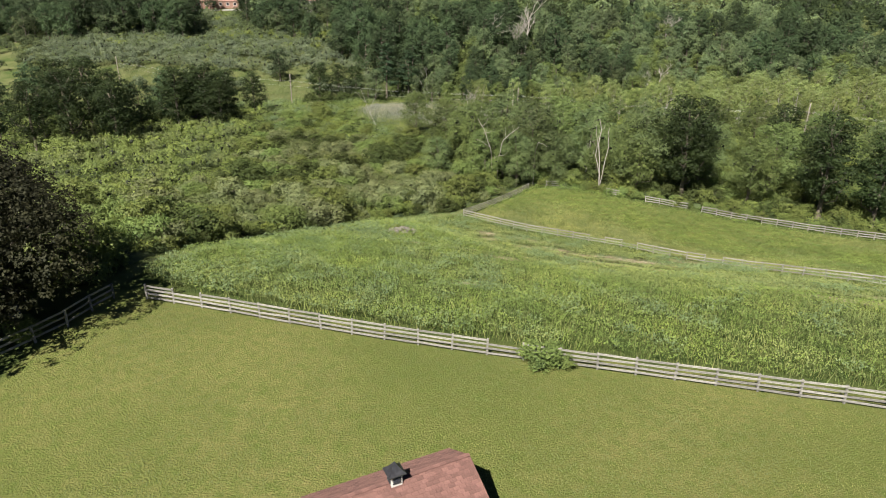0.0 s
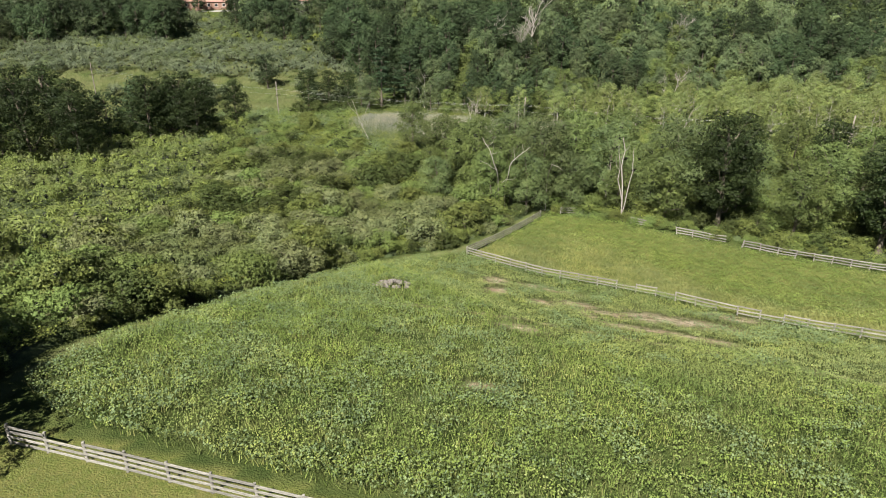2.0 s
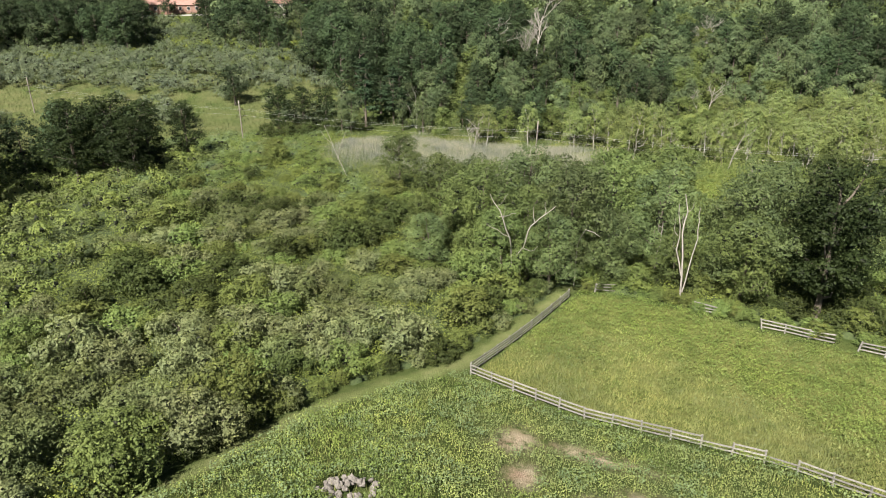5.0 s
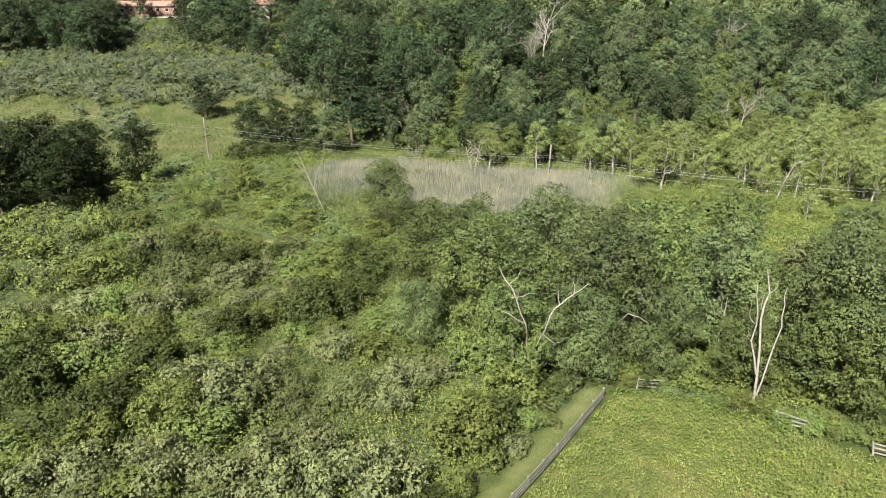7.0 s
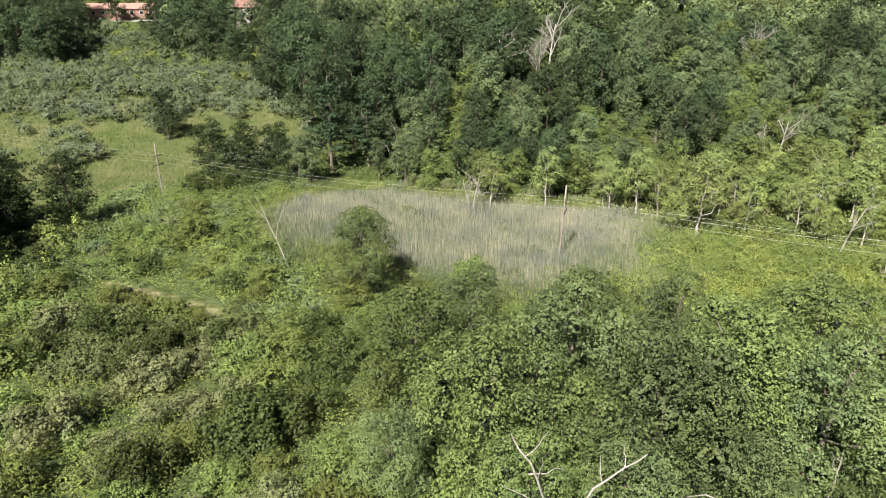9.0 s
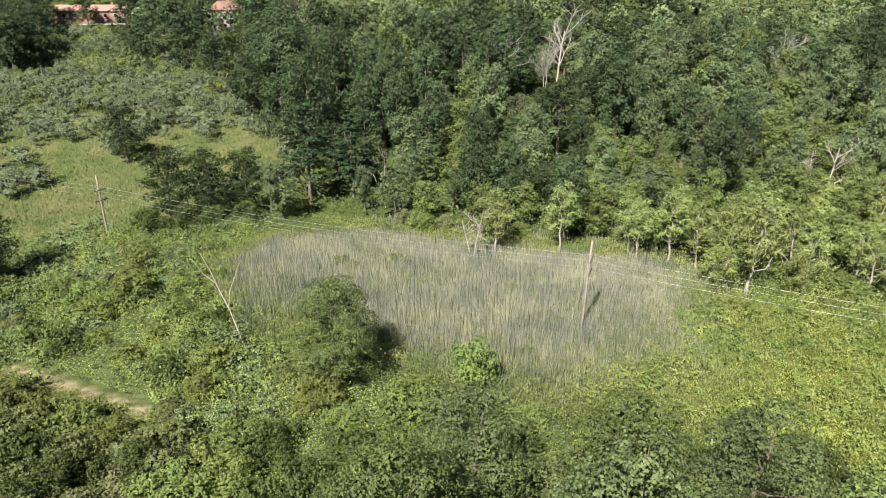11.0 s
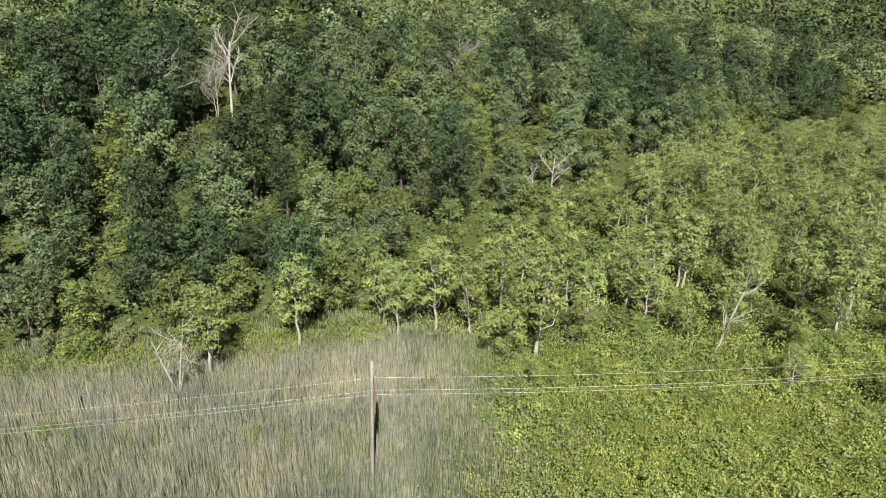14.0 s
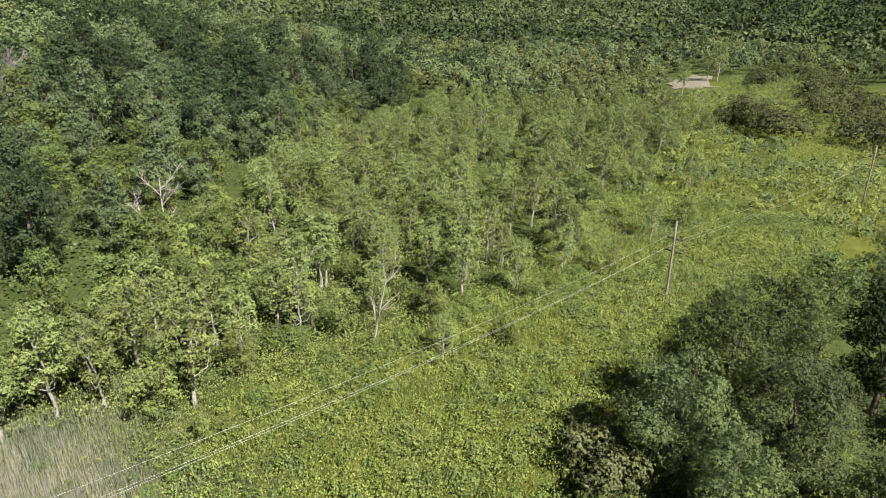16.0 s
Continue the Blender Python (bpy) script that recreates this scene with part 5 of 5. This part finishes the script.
bare_tree(7.1, 122, [([(0, 3.2, -0.3), (-0.2, 2.4, 5), (0.2, 0, 9.3), (1.2, 0, 10.4), (2.3, 0, 11.3), (3.5, 0, 12.4)], 0.13), ([(1.1, 0, 10.4), (0.9, 0, 11.7), (0.9, 0, 12.3)], 0.06), ([(2.2, 0, 11.2), (2.4, 0.3, 11.9), (2.3, 0.4, 12.8)], 0.05), ([(-0.1, 1.6, 6.5), (-0.9, -1.2, 6.6), (-1.1, -2, 7.4)], 0.062), ([(0, 1.6, 6.5), (0.8, -1.4, 7.1), (1.4, -2, 8.1)], 0.057)], "slanting dead branch among green crowns")
bare_tree(14.2, 123, [([(0, 3, -0.3), (-0.1, 2.5, 6), (0.1, -1, 9.4), (1.2, -1, 8.9), (1.9, -1, 8.5)], 0.09)], "thin bent dead limb among elm leaves")
birch = tagged(new("dead_tree"), "pale dead birch forked into two bare arms", "dead tree", "dead trees")
birch.matrix_basis = pose(-22.7, 170.2, float(land(-22.7, 170.2)))
for line_, g0 in (([(0, 0, -0.3), (-1.2, 1.2, 1.8), (-2.6, 2.8, 4.0)], 0.1), ([(-2.6, 2.8, 4.0), (-3.4, 2.9, 6.0), (-4.1, 3.0, 8.2), (-5.0, 3.0, 10.4)], 0.07), ([(-2.6, 2.8, 4.0), (-2.3, 2.9, 6.0), (-1.5, 2.9, 7.8), (-0.7, 2.9, 9.6)], 0.065), ([(-3.8, 2.9, 7.0), (-4.9, 2.9, 8.0), (-5.9, 3.0, 9.6)], 0.04)):
    new("stem", mesh_of("stem", *tube(line_, g0 * np.linspace(1, 0.45, len(line_)), 6), [DEADWOOD], smooth=True)).parent = birch
snag(6, 23.5, 277, 17, 0.34, 1, 0.34, 11, "tall white dead tree on the hillside", depth=3)
snag(7, 20.8, 277.5, 12.5, 0.14, 2, 0.4, 13, "grey dead tree with fine dead twigs", depth=3)
snag(8, 82, 284, 13.5, 0.12, 9, 0.5, 17, "grey bare-crowned tree among green maples", depth=3)
snag(9, 62, 218, 11, 0.2, 2, 0.7, 7, "bare dead tree at the swamp edge", depth=3)
snag(10, 1.7, 196, 7.5, 0.12, 3, 0.8, 7, "grey leafless shrub-like tree by the reeds", depth=3)
snag(11, 33, 279, 6, 0.75, 1, 0.3, 2, "broken white stump below the dark maple", depth=2)
snag(12, 54, 187, 7.5, 0.13, 2, 0.6, 4, "bleached dead poplar in the swamp", depth=3)
snag(13, 52.4, 176.5, 8.5, 0.14, 1, 0.6, 5, "bleached dead poplar in the swamp", depth=3)
snag(14, 9, 268, 15, 0.17, 2, 0.5, 8, "dead ash with bare grey top", depth=3)
snag(15, -13, 216, 8, 0.12, 2, 0.6, 5, "small bare grey tree above the reeds", depth=3)


# ---- fences ----
def board_mesh(name, lx, ly, lz, seed, mat):
    r_ = random.Random(seed)
    bm = bmesh.new()
    box(bm, lx, ly, lz, bevel=0.012)
    for v in bm.verts:
        v.co += Vector((0, r_.uniform(-1, 1) * 0.008, r_.uniform(-1, 1) * 0.008))
    me = bpy.data.meshes.new(name)
    bm.to_mesh(me)
    bm.free()
    me.materials.append(mat)
    return me


POSTS = [board_mesh("post", 0.13, 0.13, 1.5, s, RAILWOOD) for s in range(3)]
RAILS = [board_mesh("rail", 2.5, 0.05, 0.15, s, RAILWOOD) for s in range(10, 15)]


def fence(line, label, levels, seed, height=1.25, tilt=1.0, skip=()):
    """A post-and-rail fence along a line of the plan, every post and board a part."""
    r_ = random.Random(seed)
    root = new("fence")
    tagged(root, label, "fence", "board fences")
    pts = [Vector(p) for p in line]
    legs, total = [], 0.0
    for a, b in zip(pts, pts[1:]):
        legs.append((total, a, b))
        total += (b - a).length
    stops = [2.44 * i for i in range(int(total / 2.44) + 1)]

    def place(d):
        for t0, a, b in reversed(legs):
            if d >= t0:
                p_ = a + (b - a).normalized() * (d - t0)
                return Vector((p_.x, p_.y, float(land(p_.x, p_.y))))

    spots = [place(d) for d in stops]
    for i, p_ in enumerate(spots):
        if i in skip:
            continue
        ob = new("post", r_.choice(POSTS))
        ob.parent = root
        ob.matrix_basis = Matrix.Translation(p_ + Vector((0, 0, height - 0.75 + 0.02))) @ pose(0, 0, 0, r_.gauss(0, 2) * tilt, r_.gauss(0, 2) * tilt, r_.uniform(0, 10))
    for i, (a, b) in enumerate(zip(spots, spots[1:])):
        if i in skip:
            continue
        run = b - a
        yaw, pitch = math.atan2(run.y, run.x), math.atan2(run.z, math.hypot(run.x, run.y))
        side = Vector((math.sin(yaw), -math.cos(yaw), 0)) * 0.09
        for lv in levels:
            if r_.random() < 0.03 * tilt:
                continue
            ob = new("rail", r_.choice(RAILS))
            ob.parent = root
            droop = r_.gauss(0, 0.6) * tilt
            ob.matrix_basis = Matrix.Translation((a + b) / 2 + side + Vector((0, 0, lv * height + r_.gauss(0, 0.012)))) @ Euler((0, -pitch + radians(droop), yaw)).to_matrix().to_4x4()
    return root


fence(LAWN_FENCE, "weathered grey four-board fence along the mown lawn", (0.18, 0.44, 0.7, 0.95), 1)
fence(SIDE_FENCE, "weathered board fence in the shade of copper trees", (0.25, 0.6, 0.95), 2)
fence(FIELD_FENCE, "pale weathered three-rail fence between meadow and paddock", (0.3, 0.62, 0.95), 3)
fence(PATH_FENCE, "grey weathered fence beside the mown strip", (0.25, 0.5, 0.72, 0.95), 4)
fence(WOOD_FENCE, "leaning white-grey fence half sunk in thicket", (0.3, 0.62, 0.95), 5, tilt=2.5, skip=(0, 2, 3, 4, 5, 7, 8, 12))


# ---- utility line ----
POLE_AT = [(-121.5, 226.5, 9.8), (-54.2, 201.7, 10.1), (13.9, 177.0, 10.9), (77.2, 149.5, 10.6), (141.6, 122.7, 11.0), (206, 96, 10.5)]


def utility_pole(x, y, h, yaw, lean):
    root = new("utility_pole")
    root.matrix_basis = pose(x, y, float(land(x, y)), lean[0], lean[1], yaw)
    tagged(root, "weathered wooden utility pole with two crossarms", "utility pole", "poles of the power line")
    k_ = np.linspace(0, 1, 6)
    v, f = tube(np.c_[0 * k_, 0 * k_, k_ * (h + 0.5) - 0.5], 0.17 - 0.055 * k_, 10)
    v = np.r_[v, [[0, 0, h + 0.02]]]
    shaft = new("shaft", mesh_of("shaft", v, [f, np.array([[50 + i, 50 + (i + 1) % 10, 60] for i in range(10)])], [POLEWOOD], smooth=True))
    shaft.parent = root
    for drop, half in ((2.2, 0.95), (3.8, 1.05)):
        arm = part("crossarm", box(bmesh.new(), 0.12, half * 2.2, 0.15, Matrix.Translation((0.18, 0, h - drop)), 0.01), BARK, root)
        for sy_a in (-1, 1):
            bm = bmesh.new()
            bmesh.ops.create_cone(bm, segments=8, radius1=0.05, radius2=0.03, depth=0.16, cap_ends=True, matrix=Matrix.Translation((0.17, sy_a * (half - 0.1), h - drop + 0.14)))
            bmesh.ops.create_cone(bm, segments=8, radius1=0.07, radius2=0.07, depth=0.04, cap_ends=True, matrix=Matrix.Translation((0.17, sy_a * (half - 0.1), h - drop + 0.16)))
            part("insulator", bm, INSULATOR, arm)
        bm = bmesh.new()
        box(bm, 0.02, math.hypot(half * 0.6, 0.5), 0.04, Matrix.Translation((0.2, half * 0.3, h - drop - 0.25)) @ pose(0, 0, 0, 40))
        box(bm, 0.02, math.hypot(half * 0.6, 0.5), 0.04, Matrix.Translation((0.2, -half * 0.3, h - drop - 0.25)) @ pose(0, 0, 0, -40))
        part("brace", bm, METAL_DARK, arm)
    return root


LINE_YAW = math.degrees(math.atan2(-24.7, 68))
LEANS = [(0, 0), (0, 0), (0, 1.8), (0, 0.5), (0, 0.5), (0, 0)]
poles = [utility_pole(x, y, h, LINE_YAW, ln) for (x, y, h), ln in zip(POLE_AT, LEANS)]
line_root = tagged(new("power_line"), "thin sagging aluminium wires strung between the poles", "power line")
for (pa, ha), (pb, hb) in zip([(p_, q_[2]) for p_, q_ in zip(poles, POLE_AT)], [(p_, q_[2]) for p_, q_ in zip(poles, POLE_AT)][1:]):
    for drop, off in ((2.2, -0.85), (2.2, 0.85), (3.8, 0.95)):
        a = pa.matrix_basis @ Vector((0.17, off, ha - drop + 0.2))
        b = pb.matrix_basis @ Vector((0.17, off, hb - drop + 0.2))
        u_ = np.linspace(0, 1, 17)
        pts = np.array(a)[None] * (1 - u_)[:, None] + np.array(b)[None] * u_[:, None]
        pts[:, 2] -= 4 * 1.0 * u_ * (1 - u_)
        new("wire", mesh_of("wire", *tube(pts, np.full(17, 0.009), 5), [WIRE], smooth=True)).parent = line_root


# ---- shed with cupola ----
RIDGE_END, ALONG = Vector((1.5, 25.45)), Vector((-0.87, -0.49)).normalized()
SHED_L, SHED_HALF, EAVE, RIDGE = 7.3, 1.95, 2.0, 3.05
shed_mid = RIDGE_END + ALONG * SHED_L / 2
shed_z = float(land(shed_mid.x, shed_mid.y))
shed = new("shed")
shed.matrix_basis = pose(shed_mid.x, shed_mid.y, shed_z, 0, 0, math.degrees(math.atan2(ALONG.y, ALONG.x)))
tagged(shed, "small red shed with brownish red shingle roof", "shed")
bm = bmesh.new()
hl, hw = SHED_L / 2 - 0.2, SHED_HALF - 0.25
prof = [(-hw, -0.1), (hw, -0.1), (hw, EAVE + 0.02), (0, RIDGE - 0.12), (-hw, EAVE + 0.02)]
ends = [[bm.verts.new((sx0 * hl, y0, z0)) for y0, z0 in prof] for sx0 in (-1, 1)]
bm.faces.new(ends[0][::-1])
bm.faces.new(ends[1])
for i in range(5):
    bm.faces.new((ends[0][i], ends[0][(i + 1) % 5], ends[1][(i + 1) % 5], ends[1][i]))
bmesh.ops.recalc_face_normals(bm, faces=bm.faces)
part("walls", bm, SHED_WALL, shed)
slope = math.atan2(RIDGE - EAVE, SHED_HALF)
run_len = math.hypot(RIDGE - EAVE, SHED_HALF)
for sgn in (-1, 1):
    deck = part("roof", box(bmesh.new(), SHED_L, run_len, 0.05, Matrix.Translation((0, sgn * SHED_HALF / 2, (EAVE + RIDGE) / 2 - 0.03)) @ pose(0, 0, 0, -sgn * math.degrees(slope))), SHINGLE, shed)
    part("fascia", box(bmesh.new(), SHED_L, 0.03, 0.13, Matrix.Translation((0, sgn * (SHED_HALF + 0.016), EAVE - 0.09))), WHITE_TRIM, shed)
    rows = 12
    rs = random.Random(40 + sgn)
    shing = [board_mesh("shingle", 0.292, 0.2, 0.014, 50 + i, SHINGLE) for i in range(3)]
    for r_i in range(rows):
        d = (r_i + 0.5) / rows
        for c_i in range(24):
            ob = new("shingle", rs.choice(shing))
            ob.parent = deck
            xx = -SHED_L / 2 + 0.16 + (c_i + (0.5 if r_i % 2 else 0)) * 0.302
            if xx > SHED_L / 2 - 0.1:
                xx = SHED_L / 2 - 0.15
            ob.matrix_basis = Matrix.Translation((xx, sgn * SHED_HALF * (1 - d), EAVE + (RIDGE - EAVE) * d + 0.012 + rs.uniform(0, 0.004))) @ pose(0, 0, 0, -sgn * (math.degrees(slope) - 2.5), 0, rs.gauss(0, 0.4))
for i in range(24):
    ob = new("ridge_cap", shing[i % 3])
    ob.parent = shed
    ob.matrix_basis = pose(-SHED_L / 2 + 0.16 + i * 0.302, 0, RIDGE + 0.02, 0, 2, 0)
cup = part("cupola", box(bmesh.new(), 0.5, 0.5, 0.75, Matrix.Translation((0, 0, RIDGE + 0.1))), WHITE_TRIM, shed, "white slatted cupola under a flared metal cap")
for k_i in range(4):
    for j in range(5):
        part("louvre", box(bmesh.new(), 0.36, 0.03, 0.05, pose(0, 0, 0, 0, 0, 90 * k_i) @ Matrix.Translation((0, 0.262, RIDGE + 0.05 + j * 0.085)) @ pose(0, 0, 0, 35)), METAL_DARK, cup)
bm = bmesh.new()
levels = [(0.4, 0.0), (0.39, 0.04), (0.26, 0.14), (0.15, 0.28), (0.06, 0.43), (0.015, 0.5)]
rings = [[bm.verts.new((sx0 * w0, sy0 * w0, RIDGE + 0.48 + z0)) for sx0, sy0 in ((-1, -1), (1, -1), (1, 1), (-1, 1))] for w0, z0 in levels]
for r0, r1 in zip(rings, rings[1:]):
    for i in range(4):
        bm.faces.new((r0[i], r0[(i + 1) % 4], r1[(i + 1) % 4], r1[i]))
bm.faces.new(rings[0][::-1])
bm.faces.new(rings[-1])
part("cap", bm, METAL_DARK, cup, "dark flared metal cap")


# ---- rubble heap ----
heap = tagged(new("rubble_heap"), "heap of pale broken stone in the meadow", "rubble")
heap.matrix_basis = pose(-7.6, 82.6, float(land(-7.6, 82.6)))
rs = random.Random(8)
stone_meshes = []
for i in range(4):
    bm = bmesh.new()
    bmesh.ops.create_icosphere(bm, subdivisions=1, radius=0.3)
    for v in bm.verts:
        v.co = Vector((v.co.x * rs.uniform(0.8, 1.5), v.co.y * rs.uniform(0.7, 1.2), v.co.z * rs.uniform(0.5, 0.9)))
    me = bpy.data.meshes.new("stone")
    bm.to_mesh(me)
    bm.free()
    me.materials.append(STONE)
    stone_meshes.append(me)
for i in range(46):
    a, d = rs.uniform(0, 6.28), 1.6 * rs.random() ** 0.6
    ob = new("stone", rs.choice(stone_meshes))
    ob.parent = heap
    ob.matrix_basis = pose(d * math.cos(a) * 1.3, d * math.sin(a) * 0.8, 0.08 + 0.5 * max(0, 1 - d / 1.4), rs.uniform(0, 90), rs.uniform(0, 90), rs.uniform(0, 360)) @ Matrix.Scale(rs.uniform(0.5, 1.2), 4)


# ---- far houses ----
def house(x, y, yaw, lx, ly, h, roof_h, wall_mat, label, windows=5):
    root = new("house")
    root.matrix_basis = pose(x, y, float(land(x, y)), 0, 0, yaw)
    tagged(root, label, "house", "houses above the slope")
    part("wall", box(bmesh.new(), lx, ly, h + 1, Matrix.Translation((0, 0, h / 2 - 0.5))), wall_mat, root)
    bm = bmesh.new()
    e = [[bm.verts.new((s_ * (lx / 2 + 0.5), y_, z_)) for y_, z_ in ((-ly / 2 - 0.5, h + 0.01), (ly / 2 + 0.5, h + 0.01), (0, h + roof_h))] for s_ in (-1, 1)]
    bm.faces.new(e[0][::-1])
    bm.faces.new(e[1])
    for i in range(3):
        bm.faces.new((e[0][i], e[0][(i + 1) % 3], e[1][(i + 1) % 3], e[1][i]))
    bmesh.ops.recalc_face_normals(bm, faces=bm.faces)
    roof = part("roof", bm, HOUSE_ROOF, root)
    part("chimney", box(bmesh.new(), 0.8, 0.8, 1.6, Matrix.Translation((lx * 0.22, 0.6, h + roof_h))), HOUSE_BRICK, roof)
    for i in range(windows):
        wx = -lx / 2 + lx * (i + 0.5) / windows
        win = part("window", box(bmesh.new(), 1.5, 0.1, 1.5, Matrix.Translation((wx, -ly / 2 - 0.04, h * 0.55))), WHITE_TRIM, root)
        part("pane", box(bmesh.new(), 1.25, 0.06, 1.25, Matrix.Translation((wx, -ly / 2 - 0.08, h * 0.55))), GLASS_DARK, win)
    return root


house(-137, 361, 3, 30, 9, 3.2, 2.2, HOUSE_BRICK, "long low red brick house with pinkish roof", 8)
house(-83, 349, 84, 12, 9, 6.0, 3.0, HOUSE_WHITE, "pale sided house with gable above the woods", 4)
house(-58, 354, 88, 12, 9, 6.0, 3.0, HOUSE_WHITE, "pale sided house with gable above the woods", 4)
bm = bmesh.new()
bmesh.ops.create_grid(bm, x_segments=20, y_segments=2, size=1)
for v in bm.verts:
    v.co = Vector((-138 + v.co.x * 20, 353.5 + v.co.y * 1.4, 0))
    v.co.z = float(land(v.co.x, v.co.y)) + 0.12
me = bpy.data.meshes.new("driveway")
bm.to_mesh(me)
bm.free()
me.materials.append(ASPHALT)
tagged(new("driveway", me), "pale driveway in front of the brick house", "driveway", kind="structure")
